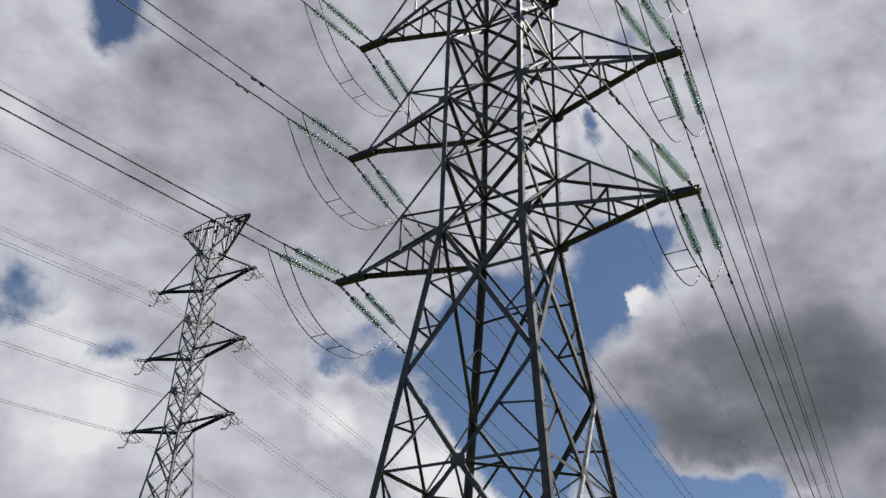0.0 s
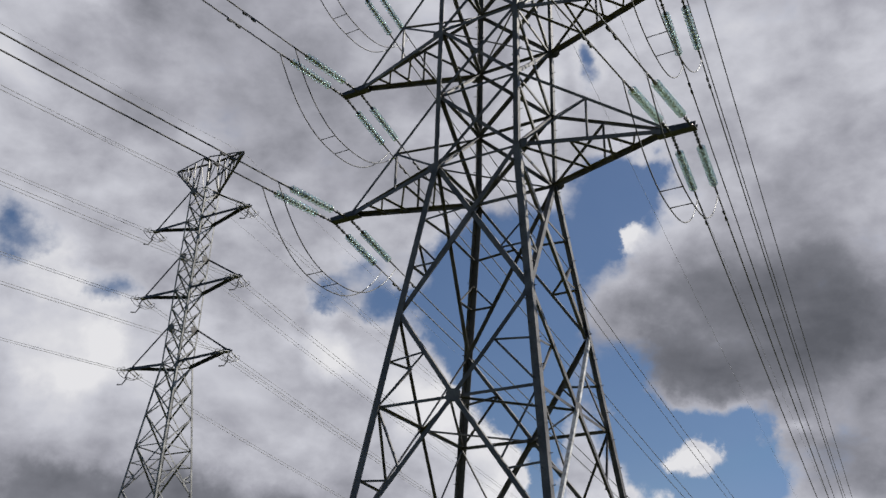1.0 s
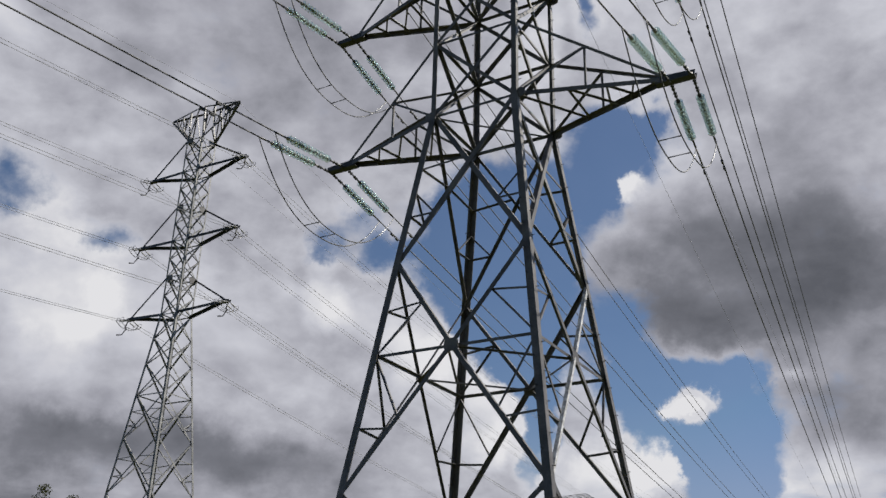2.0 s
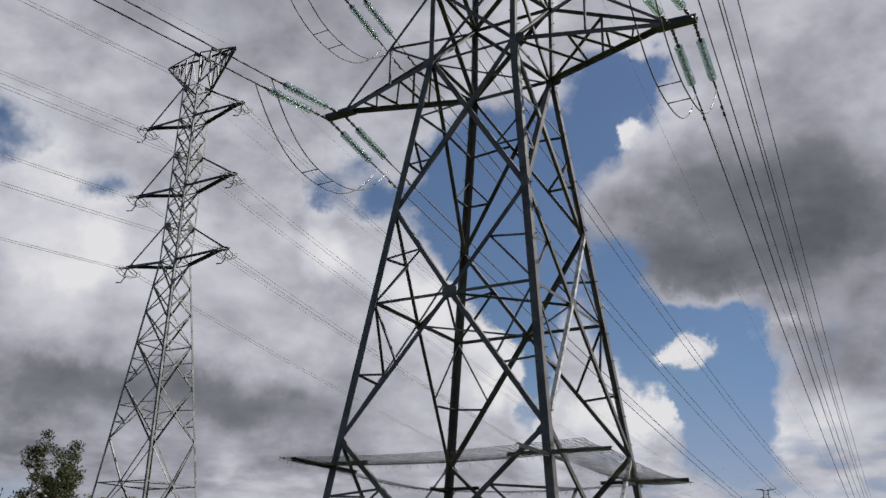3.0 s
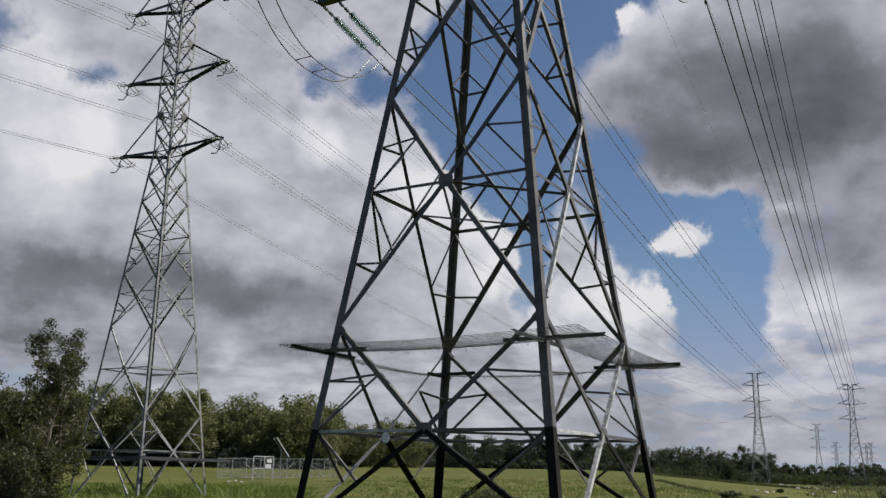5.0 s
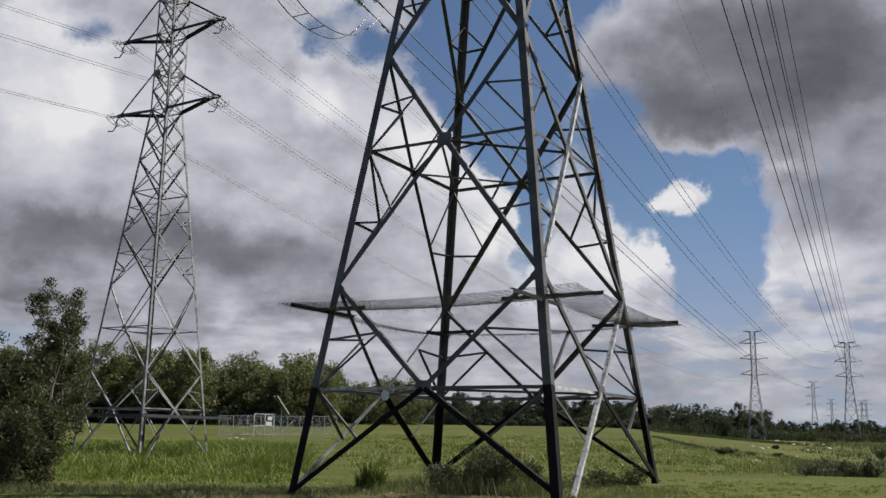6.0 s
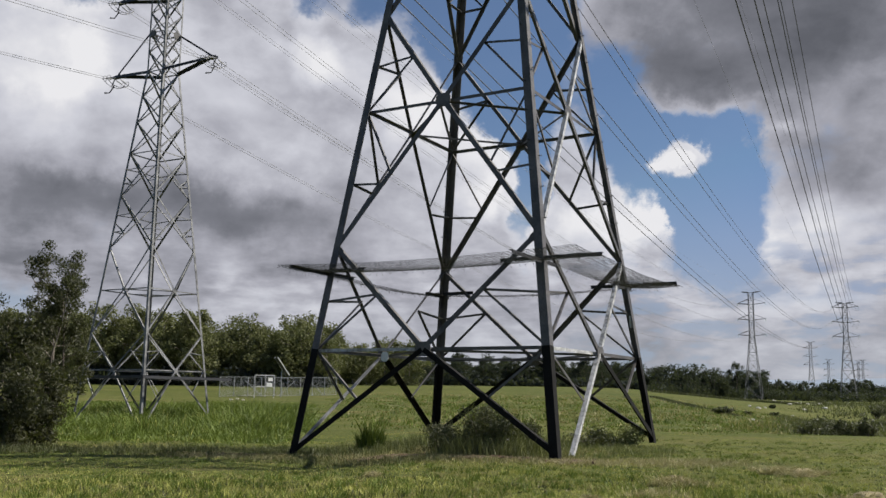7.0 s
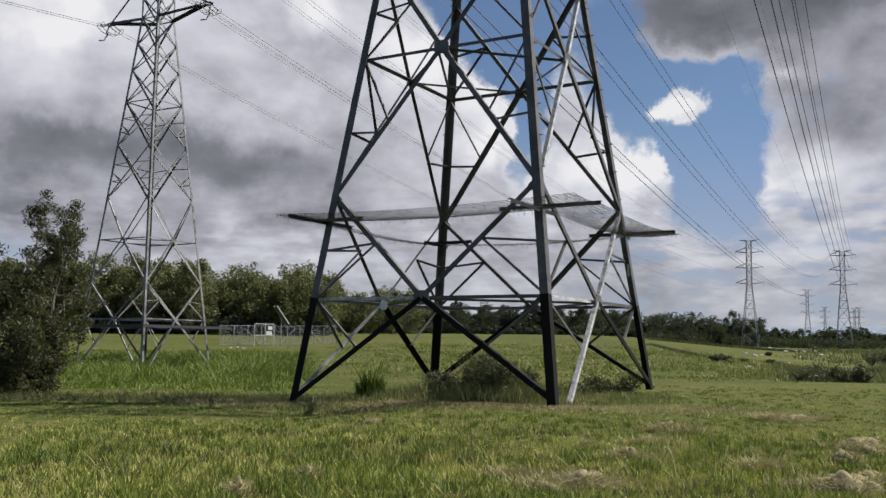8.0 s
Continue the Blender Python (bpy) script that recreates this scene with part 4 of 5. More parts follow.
def tree(seed, height, spread, leaves, leaf, label, at, stems=1, crown_from=0.35, mat=None, group="", fullness=1.0, outward=0.0, breadth=0.32):
    rng = np.random.default_rng(seed)
    root = thing("tree", label, "tree", at, group)
    gl, centres, radii = [], [], []
    for s in range(stems):
        lean = Vector((rng.normal() * 0.12, rng.normal() * 0.12, 1)) * height
        foot = Vector((rng.normal() * 0.15 * (stems > 1), rng.normal() * 0.15 * (stems > 1), -0.2))
        top = foot + lean * (0.78 + 0.15 * rng.random())
        pts = [foot.lerp(top, i / 7) + Vector((rng.normal(), rng.normal(), 0)) * 0.018 * height * (i > 0) for i in range(8)]
        r0 = 0.016 * height / (1 + 0.35 * (stems - 1))
        gl.append(tube_geometry(pts, [r0 * (1 - 0.8 * i / 7) for i in range(8)], 7))
        limbs = max(5, int(11 * fullness / stems ** 0.5))
        for i in range(limbs):
            f = crown_from + (0.97 - crown_from) * (i + rng.random()) / limbs
            j = min(6, int(f * 7))
            a = pts[j].lerp(pts[j + 1], f * 7 - j)
            th = rng.random() * 6.283
            reach = spread * (0.35 + 0.65 * rng.random()) * (1.15 - 0.75 * abs(f - 0.55) / 0.45)
            e = a + Vector((math.cos(th) * reach, math.sin(th) * reach, height * (0.05 + 0.1 * rng.random())))
            m = a.lerp(e, 0.5) + Vector((0, 0, -0.03 * height * rng.random()))
            gl.append(tube_geometry([a, m, e], [r0 * 0.4, r0 * 0.25, r0 * 0.08], 5))
            for q, rr in ((e, 0.26), (a.lerp(e, 0.62), 0.22)):
                for _ in range(2):
                    centres.append(q + Vector(rng.normal(size=3)) * spread * 0.16)
                    radii.append(spread * rr * (0.7 + 0.6 * rng.random()))
        centres.append(top)
        radii.append(spread * 0.3)
    piece("trunk", mesh_of("trunk", *join(gl), BARK, True), root, "pale slender trunk and limbs")
    v = leaf_cloud(rng, np.array([tuple(c) for c in centres]), np.array(radii), leaves, leaf, 0.8, outward, breadth)
    piece("crown", quads("crown", v, mat or LEAF_GUM), root, "ragged crown of small dark leaves")
    return root


def on_ground(az, dist):
    x, y = dist * math.sin(radians(az)), dist * math.cos(radians(az))
    return x, y, ground_z(x, y)


def build_tree_lines():
    rng = np.random.default_rng(5)
    kinds = ((9.0, 3.2, 4400, 0.15), (8.0, 3.6, 4400, 0.15), (9.5, 2.8, 4000, 0.15), (7.0, 3.2, 4000, 0.15), (8.5, 3.8, 4500, 0.15))
    protos = [tree(40 + i, h, s, n, lf, "olive-green gum tree standing in the far tree line", pose(*on_ground(-20 + 2.6 * i, 128)), 1 + i % 2, 0.06, LEAF_FAR, "far tree line", 1.5, 0.85, 0.55)
              for i, (h, s, n, lf) in enumerate(kinds)]

    # second set of crowns for far trees, with haze in the leaf colour
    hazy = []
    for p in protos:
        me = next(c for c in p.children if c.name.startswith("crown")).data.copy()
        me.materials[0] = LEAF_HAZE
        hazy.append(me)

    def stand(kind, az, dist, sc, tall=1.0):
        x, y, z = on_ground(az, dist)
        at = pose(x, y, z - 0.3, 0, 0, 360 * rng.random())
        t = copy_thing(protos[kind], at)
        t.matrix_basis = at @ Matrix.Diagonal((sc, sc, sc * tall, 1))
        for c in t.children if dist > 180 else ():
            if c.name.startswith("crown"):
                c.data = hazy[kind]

    # stretches of wood: azimuths, distance, count, scale
    for a0, a1, d, n, k in ((-33, -6.2, 128, 62, 1.04), (-8, -1.5, 150, 20, 0.86), (-6, 12, 205, 40, 0.80), (12, 19.5, 375, 14, 1.0), (19.5, 30, 400, 8, 0.8)):
        for i in range(n):
            az = a0 + (a1 - a0) * (i + rng.random()) / n
            stand(int(rng.integers(0, 5)), az, d * (1 + 0.16 * (rng.random() - 0.3)), k * (0.88 + 0.24 * rng.random()), 0.9 + 0.2 * rng.random())
    stand(2, 17.7, 372, 1.2, 1.35)


build_tree_lines()


def undergrowth():
    """Bushy growth closing the foot of the woods."""
    rng = np.random.default_rng(8)
    centres, radii = [], []
    for a0, a1, d, n, r in ((-34, -6.5, 121, 190, 1.5), (-8, 12.5, 192, 200, 1.5), (9, 20, 358, 130, 2.6), (17, 37, 365, 200, 2.6)):
        for i in range(n):
            x, y, z = on_ground(a0 + (a1 - a0) * (i + rng.random()) / n, d * (1 + 0.06 * rng.random()))
            k = r * (0.6 + 0.7 * rng.random())
            centres.append((x, y, z + 0.55 * k))
            radii.append(k)
    # the scrub takes the leaf colour with haze painted in
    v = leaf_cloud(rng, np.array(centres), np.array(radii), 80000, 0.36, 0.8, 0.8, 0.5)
    tagged(new("undergrowth", quads("undergrowth", v, LEAF_HAZE)), "dense scrub in haze-tinted colour along the foot of the woods", "scrub", kind="stuff")


undergrowth()


WOODS = (
    (LEAF_FAR, "near_woods", "closed canopy of olive gum woods behind the tree line", 90000, 0.2, ((-34, -6, 140, 150, 9.6),)),
    (LEAF_HAZE, "far_woods", "distant closed canopy of gum woods, haze in the leaf colour", 220000, 0.42, ((-8, 12, 225, 150, 6.6), (8.5, 19.5, 382, 190, 11.0), (18, 38, 400, 280, 8.0), (24, 60, 520, 160, 10))),
)


def grow(rng, centres, radii, stems, a0, a1, d, n, h):
    """One stretch of crowns: clumps of leaves round thin stems."""
    for i in range(n):
        x, y, z = on_ground(a0 + (a1 - a0) * (i + rng.random()) / n, d * (1 + 0.1 * rng.random()))
        tall = h * (0.55 + 0.6 * rng.random() ** 1.5)
        stems.append(tube_geometry([(x, y, z - 0.3), (x + 0.2, y, z + tall * 0.8)], [0.16, 0.06], 4))
        for j in range(6):
            f = 0.15 + 0.8 * rng.random()
            centres.append((x + rng.normal() * 0.16 * tall, y + rng.normal() * 0.16 * tall, z + tall * f))
            radii.append(tall * (0.13 + 0.14 * rng.random()) * (1.25 - 0.6 * f))


def far_woods():
    """Closed canopy of the most distant woods: hundreds of small crowns with stems."""
    rng = np.random.default_rng(21)
    for mat, name, label, leaves, size, stretches in WOODS:
        centres, radii, stems = [], [], []
        for a0, a1, d, n, h in stretches:
            grow(rng, centres, radii, stems, a0, a1, d, n, h)
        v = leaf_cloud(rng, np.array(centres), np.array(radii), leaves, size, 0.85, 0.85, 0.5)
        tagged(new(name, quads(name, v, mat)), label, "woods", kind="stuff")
        tagged(new("far_trunks", mesh_of("far_trunks", *join(stems), BARK)), "thin pale trunks of the distant woods", "trunks", kind="stuff")


far_woods()
tree(3, 6.1, 0.95, 17000, 0.05, "slender multi-stemmed gum tree with a sparse ragged crown", pose(*on_ground(-22.4, 31.5)), 4, 0.42, LEAF_GUM, fullness=1.5)
tree(9, 4.2, 1.5, 13000, 0.065, "dense dark young wattle tree beside the gum", pose(*on_ground(-25.0, 29.5)), 3, 0.05, LEAF_GUM, fullness=1.5)
tree(12, 2.8, 1.05, 11000, 0.06, "dense dark young wattle tree beside the gum", pose(*on_ground(-22.6, 29.0)), 3, 0.03, LEAF_GUM, fullness=1.5)
tree(14, 2.2, 1.1, 9000, 0.06, "dense dark young wattle tree beside the gum", pose(*on_ground(-24.2, 28.0)), 3, 0.03, LEAF_GUM, fullness=1.5)


def shrub(seed, at, w, h, count, leaf, label, mat=None):
    rng = np.random.default_rng(seed)
    root = thing("shrub", label, "shrub", at)
    gl, centres, radii = [], [], []
    for i in range(14):
        th, r = rng.random() * 6.283, w * 0.5 * rng.random() ** 0.6
        e = Vector((math.cos(th) * r, math.sin(th) * r, h * (0.45 + 0.5 * rng.random()) * (1 - 0.5 * r / w)))
        gl.append(tube_geometry([(0.2 * e.x, 0.2 * e.y, -0.1), (0.6 * e.x, 0.6 * e.y, e.z * 0.6), tuple(e)], [0.02, 0.013, 0.004], 5))
        for f in (0.45, 0.75, 1.0):
            centres.append((e.x * f, e.y * f, e.z * f))
            radii.append(0.14 * w * (0.7 + 0.6 * rng.random()))
    piece("stem", mesh_of("stem", *join(gl), BARK), root)
    piece("foliage", quads("foliage", leaf_cloud(rng, np.array(centres), np.array(radii), count, leaf), mat or LEAF_SHRUB), root)
    return root


def ground_at(x, y, dz=0.0):
    return pose(x, y, ground_z(x, y) + dz)


shrub(1, ground_at(1.15, 21.4), 1.9, 1.15, 6500, 0.04, "grey-green leafy shrub growing inside the tower base")
shrub(2, ground_at(2.25, 22.3), 0.9, 0.85, 2400, 0.04, "grey-green leafy shrub growing inside the tower base")
shrub(3, ground_at(0.2, 22.4), 1.1, 0.75, 2400, 0.04, "grey-green leafy shrub growing inside the tower base")
shrub(4, ground_at(5.2, 26.2), 1.8, 0.55, 2400, 0.045, "low straggling weeds at the tower's foot", SEED_HEADS)
shrub(5, ground_at(4.4, 25.6), 1.5, 0.45, 1800, 0.045, "low straggling weeds at the tower's foot")
gully = random.Random(31)
for i in range(24):
    az, d, w, h = gully.uniform(21.6, 24.4), gully.uniform(43, 52), gully.uniform(1.0, 2.0), gully.uniform(0.6, 1.15)
    if i > 15:
        az, d, w, h = gully.uniform(22.5, 28.0), gully.uniform(54, 84), gully.uniform(0.8, 1.8), gully.uniform(0.25, 0.5)
    x, y, z = on_ground(az, d)
    shrub(60 + i, pose(x, y, z, 0, 0, gully.uniform(0, 360)), w, h, int(1500 * w), 0.06, "dark tangled gully bush at the paddock's edge")
for i, (az, d, w, h) in enumerate(((25.1, 101, 2.2, 1.7), (25.6, 100, 2.4, 1.8), (26.3, 102, 2.6, 1.9), (16.7, 73, 1.0, 0.5), (17.1, 75, 1.2, 0.6), (19.7, 117, 1.0, 0.5), (19.7, 91, 0.9, 0.35), (18.3, 80, 0.8, 0.3), (22.2, 190, 2.6, 1.6))):
    x, y, z = on_ground(az, d)
    shrub(40 + i, pose(x, y, z), w, h, 1500, 0.08, "small dark bush in the rough paddock")


# ---- grass ----
def blades(seed, count, area, height, width, mat, name, label, lean=0.35):
    """Grass blades as narrow bent strips. area(rng, n) gives x, y and a height factor."""
    rng = np.random.default_rng(seed)
    x, y, k = area(rng, count)
    keep = np.ones(len(x), bool)
    off = SOIL + [(cx, cy, 0.7 * r, 0.55 * r) for cx, cy, r in BARE]
    for cx, cy, w, d in off if height < 0.4 and mat is not THATCH else ():
        keep &= ((x - cx) / w) ** 2 + ((y - cy) / d) ** 2 > 0.5 + 0.6 * rng.random(len(x))
    x, y, k = x[keep], y[keep], k[keep]
    z = np.array([ground_z(a, b) for a, b in zip(x, y)]) - 0.01
    h = height * k * (0.5 + rng.random(len(x)))
    th, ph = rng.random(len(x)) * 6.283, rng.random(len(x)) * 6.283
    w = width * (0.6 + 0.8 * rng.random(len(x)))
    sx, sy = np.cos(th) * w, np.sin(th) * w
    lx, ly = np.cos(ph) * h * lean * rng.random(len(x)), np.sin(ph) * h * lean * rng.random(len(x))
    v = np.stack([np.stack([x - sx, y - sy, z], 1), np.stack([x + sx, y + sy, z], 1),
                  np.stack([x + lx + 0.25 * sx, y + ly + 0.25 * sy, z + h], 1), np.stack([x + lx - 0.25 * sx, y + ly - 0.25 * sy, z + h * 0.98], 1)], 1).reshape(-1, 3)
    tagged(new(name, quads(name, v, mat)), label, "grass", kind="stuff")


def tufts(seed, count, per, area, height, width, spread, mat, name, label, lean=0.7):
    """Clumps: blades gathered round common roots."""
    def clumped(rng, n):
        x, y, k = area(rng, count)
        size = 0.5 + rng.random(len(x)) ** 2
        i = np.repeat(np.arange(len(x)), per)
        return x[i] + rng.normal(size=len(i)) * spread * size[i], y[i] + rng.normal(size=len(i)) * spread * size[i], k[i] * (0.5 + size[i] * 0.8)
    blades(seed, count * per, clumped, height, width, mat, name, label, lean)


def fan(near, far, half_angle, lo=0.6, hi=1.4, patch=0.6):
    def area(rng, n):
        u = rng.random(n)
        d = near * (far / near) ** u
        a = (rng.random(n) * 2 - 1) * radians(half_angle)
        x, y = d * np.sin(a), d * np.cos(a)
        k = np.array([lo + (hi - lo) * (0.5 + 0.5 * noise.noise((p * patch, q * patch, 7.7))) for p, q in zip(x, y)])
        k *= 1 - 0.6 * np.clip((d - 12) / 6, 0, 1)
        return x, y, k
    return area


def ring(cx, cy, r, lo=0.5):
    def area(rng, n):
        d, a = r * rng.random(n) ** 0.6, rng.random(n) * 6.283
        return cx + d * np.cos(a), cy + d * np.sin(a), np.maximum(lo, 1.1 - d / r)
    return area


def band(points, width):
    """A strip of ground along a line of places."""
    def area(rng, n):
        s = rng.random(n) * (len(points) - 1)
        i = np.minimum(s.astype(int), len(points) - 2)
        p = np.array(points)
        q = p[i] + (p[i + 1] - p[i]) * (s - i)[:, None] + rng.normal(size=(n, 2)) * width
        return q[:, 0], q[:, 1], np.ones(n)
    return area


def patches(spots):
    def area(rng, n):
        p = np.array(spots)
        c = rng.integers(0, len(spots), n)
        d, a = p[c, 2] * rng.random(n) ** 0.6, rng.random(n) * 6.283
        return p[c, 0] + d * np.cos(a) * (0.8 + 0.5 * np.sin(3 * a + c)), p[c, 1] + d * np.sin(a) * (0.7 + 0.3 * np.cos(5 * a + c)), 0.5 + 0.9 * rng.random(n) ** 2
    return area


def wedge(a0, a1, d0, d1):
    def area(rng, n):
        d, a = d0 + (d1 - d0) * rng.random(n), np.radians(a0 + (a1 - a0) * rng.random(n))
        x, y = d * np.sin(a), d * np.cos(a)
        k = np.array([0.25 + 1.1 * max(0, 0.5 + noise.noise((p * 0.35, q * 0.35, 2.2))) for p, q in zip(x, y)])
        am, dm = (np.degrees(a) - a0) / (a1 - a0), (d - d0) / (d1 - d0)
        k *= np.clip(np.minimum(am, 1 - am) * 5 + 0.15, 0.15, 1) * np.clip(np.minimum(dm * 4, (1 - dm) * 4) + 0.2, 0.2, 1)
        keep = k > 0.12 + 0.3 * rng.random(n)
        return x[keep], y[keep], k[keep]
    return area


BARE = [(0.85, 10.4, 0.35), (1.64, 10.2, 0.55), (1.2, 9.8, 0.5), (2.5, 12.1, 0.4), (3.2, 13.6, 0.45), (3.95, 11.4, 0.3), (4.15, 9.9, 0.5), (6.2, 13.3, 0.7), (6.5, 17.7, 0.7), (3.9, 15.3, 0.5)]
SOIL = [(1.2, 20.3, 1.7, 0.6), (-0.9, 21.4, 1.2, 0.5), (2.8, 19.6, 0.8, 0.6), (-4.4, 23.6, 1.8, 0.3), (6.2, 13.2, 0.6, 0.25), (4.15, 9.8, 0.3, 0.12), (3.95, 11.4, 0.12, 0.06), (3.2, 13.6, 0.15, 0.08), (-2.4, 23.0, 0.8, 0.2)]


def earth_patch(x, y, w, d, seed):
    """A low scab of bare soil with an uneven rim."""
    rng = random.Random(seed)
    verts, faces, n, rings = [Vector((x, y, ground_z(x, y) + 0.05))], [], 22, 4
    for r in range(1, rings + 1):
        for j in range(n):
            a = 2 * math.pi * j / n
            k = r / rings * (0.75 + 0.5 * abs(noise.noise((math.cos(a) * 1.7, math.sin(a) * 1.7, seed))))
            px, py = x + w * k * math.cos(a), y + d * k * math.sin(a)
            lift = (0.05 if y > 18 else 0.02) * (1 - (r / rings) ** 2) * (0.6 + rng.random()) if r < rings else -0.04
            verts.append(Vector((px, py, ground_z(px, py) + 0.008 + lift)))
    for j in range(n):
        faces.append((0, 1 + j, 1 + (j + 1) % n))
    for r in range(rings - 1):
        for j in range(n):
            l = (j + 1) % n
            faces.append((1 + r * n + j, 1 + (r + 1) * n + j, 1 + (r + 1) * n + l, 1 + r * n + l))
    tagged(new("bare_earth", mesh_of("bare_earth", verts, faces, EARTH, True)), "patch of bare brown soil in the grass", "soil", "bare soil patches", "stuff")


for i, (x, y, w, d) in enumerate(SOIL):
    earth_patch(x, y, w, d, 3.7 * i + 1)


def clods():
    """Lumps of turned soil and matted roots scattered over the bare patches."""
    rng, gl = random.Random(77), []
    for x, y, w, d in SOIL:
        for _ in range(int(26 * w + 10)):
            a, k = rng.uniform(0, 6.283), rng.random() ** 0.6
            px, py, r = x + 1.1 * w * k * math.cos(a), y + 1.2 * d * k * math.sin(a), rng.uniform(0.012, 0.05)
            c = Vector((px, py, ground_z(px, py) + (0.05 if y > 18 else 0.02) * (1 - k) + 0.3 * r))
            ring = [(0.0, -0.7), (0.85, -0.3), (0.9, 0.25), (0.4, 0.7)]
            v = [c + Vector((q * r * math.cos(1.2566 * j) * rng.uniform(0.7, 1.3), q * r * math.sin(1.2566 * j) * rng.uniform(0.7, 1.3), h * r * rng.uniform(0.7, 1.2))) for q, h in ring[1:] for j in range(5)]
            f = [(i * 5 + j, i * 5 + (j + 1) % 5, i * 5 + 5 + (j + 1) % 5, i * 5 + 5 + j) for i in (0, 1) for j in range(5)] + [tuple(range(10, 15))]
            gl.append((v, f))
    tagged(new("soil_clods", mesh_of("soil_clods", *join(gl), EARTH)), "crumbled brown clods on the bare soil", "soil", kind="stuff")


clods()


def thatch_heap(x, y, r, h, seed):
    """A low clod of matted roots and cut grass, shaggy with dead blades."""
    rng = np.random.default_rng(seed)
    root = thing("thatch_heap", "shaggy clod of cut dead grass and roots on the lawn", "grass clod", pose(x, y, ground_z(x, y), 0, 0, 40 * seed), "clods of raked grass on the paddock")
    rings, n = 6, 18
    verts, faces = [Vector((0, 0, h))], []
    for i in range(1, rings + 1):
        for j in range(n):
            a, q = 2 * math.pi * j / n, i / rings
            rim = 1 + 0.35 * noise.noise((math.cos(a) * 1.3, math.sin(a) * 1.3, seed * 1.7))
            lump = 1 + 0.7 * noise.noise((q * math.cos(a) * 3.1, q * math.sin(a) * 3.1, seed * 0.9))
            verts.append(Vector((r * q * rim * math.cos(a), r * 0.7 * q * rim * math.sin(a), h * (1 - q ** 2.2) * lump - 0.05 * (i == rings))))
    faces += [(0, 1 + j, 1 + (j + 1) % n) for j in range(n)]
    faces += [(1 + i * n + j, 1 + (i + 1) * n + j, 1 + (i + 1) * n + (j + 1) % n, 1 + i * n + (j + 1) % n) for i in range(rings - 1) for j in range(n)]
    piece("matted_core", mesh_of("matted_core", verts, faces, MATTED, True), root, "tan matted core")
    m = int(2600 * r)
    q, a = rng.random(m) ** 0.5, rng.random(m) * 6.283
    base = np.stack([r * q * np.cos(a), 0.7 * r * q * np.sin(a), h * (1 - q ** 2.2) * 0.9], 1)
    way = np.stack([np.cos(a) + rng.normal(size=m) * 0.9, np.sin(a) + rng.normal(size=m) * 0.9, 0.15 + 0.5 * rng.random(m)], 1)
    way /= np.linalg.norm(way, axis=1)[:, None]
    across = np.cross(way, rng.normal(size=(m, 3)))
    across /= np.linalg.norm(across, axis=1)[:, None]
    ln, w = (0.03 + 0.08 * rng.random(m))[:, None], 0.004
    v = np.stack([base - across * w, base + across * w, base + way * ln + across * w * 0.4, base + way * ln - across * w * 0.4], 1).reshape(-1, 3)
    piece("straw_fringe", quads("straw_fringe", v, THATCH), root, "straw-coloured dead blades")


for i, (x, y, r, h) in enumerate(((-1.28, 10.2, 0.2, 0.12), (-1.85, 9.2, 0.24, 0.13), (2.47, 11.95, 0.2, 0.12), (1.62, 9.85, 0.42, 0.13), (1.15, 9.5, 0.22, 0.08), (6.0, 13.2, 0.5, 0.14), (5.3, 12.1, 0.3, 0.1), (3.9, 15.4, 0.28, 0.1), (4.2, 9.65, 0.42, 0.15), (4.75, 10.3, 0.26, 0.1), (-1.04, 17.0, 0.18, 0.06), (2.2, 13.3, 0.15, 0.06), (3.1, 12.6, 0.2, 0.07), (6.7, 17.4, 0.4, 0.07))):
    thatch_heap(x, y, r, 1.3 * h, i + 1)

blades(1, 170000, fan(7.5, 36, 29, 0.4, 1.5, 0.45), 0.065, 0.0065, GRASS, "grass", "short bright green mown grass blades", 0.8)
tufts(4, 3600, 22, fan(7.5, 32, 29, 0.2, 1.9, 0.5), 0.09, 0.008, 0.05, GRASS_TALL, "lush_grass", "tufts of longer bright green grass", 0.9)
tufts(24, 1500, 20, fan(7.5, 24, 29, 0.2, 1.8, 0.8), 0.075, 0.007, 0.07, GRASS, "bright_tufts", "leaning tufts of bright yellow-green grass", 1.0)
tufts(14, 1300, 18, fan(7.5, 30, 29, 0.3, 1.5, 0.4), 0.07, 0.009, 0.06, LEAF_SHRUB, "dark_tufts", "small dark weedy tufts in the grass")
tufts(15, 1300, 20, fan(7.5, 26, 29, 0.3, 1.6, 0.7), 0.075, 0.006, 0.07, GRASS_DRY, "straw_tufts", "straw-coloured tufts of dead grass", 1.3)
blades(2, 16000, fan(7.5, 24, 29, 0.2, 1.5, 0.9), 0.06, 0.007, GRASS_DRY, "dry_grass", "dry straw-coloured grass thatch", 1.2)
blades(5, 42000, patches(BARE), 0.085, 0.006, THATCH, "dry_thatch", "raked patches of dry brown thatch", 1.8)
blades(6, 16000, band([(-6.5, 23.6), (-2.6, 22.6), (0.6, 20.3), (3.2, 19.3), (6.0, 19.5)], 0.4), 0.07, 0.007, THATCH, "dry_verge", "dry grass along the edge of the mown strip", 1.4)
tufts(3, 3400, 24, wedge(-23, -6.5, 30, 74), 0.34, 0.02, 0.3, GRASS_TALL, "tall_grass", "lush tall green grass round the pale tower's base", 1.5)
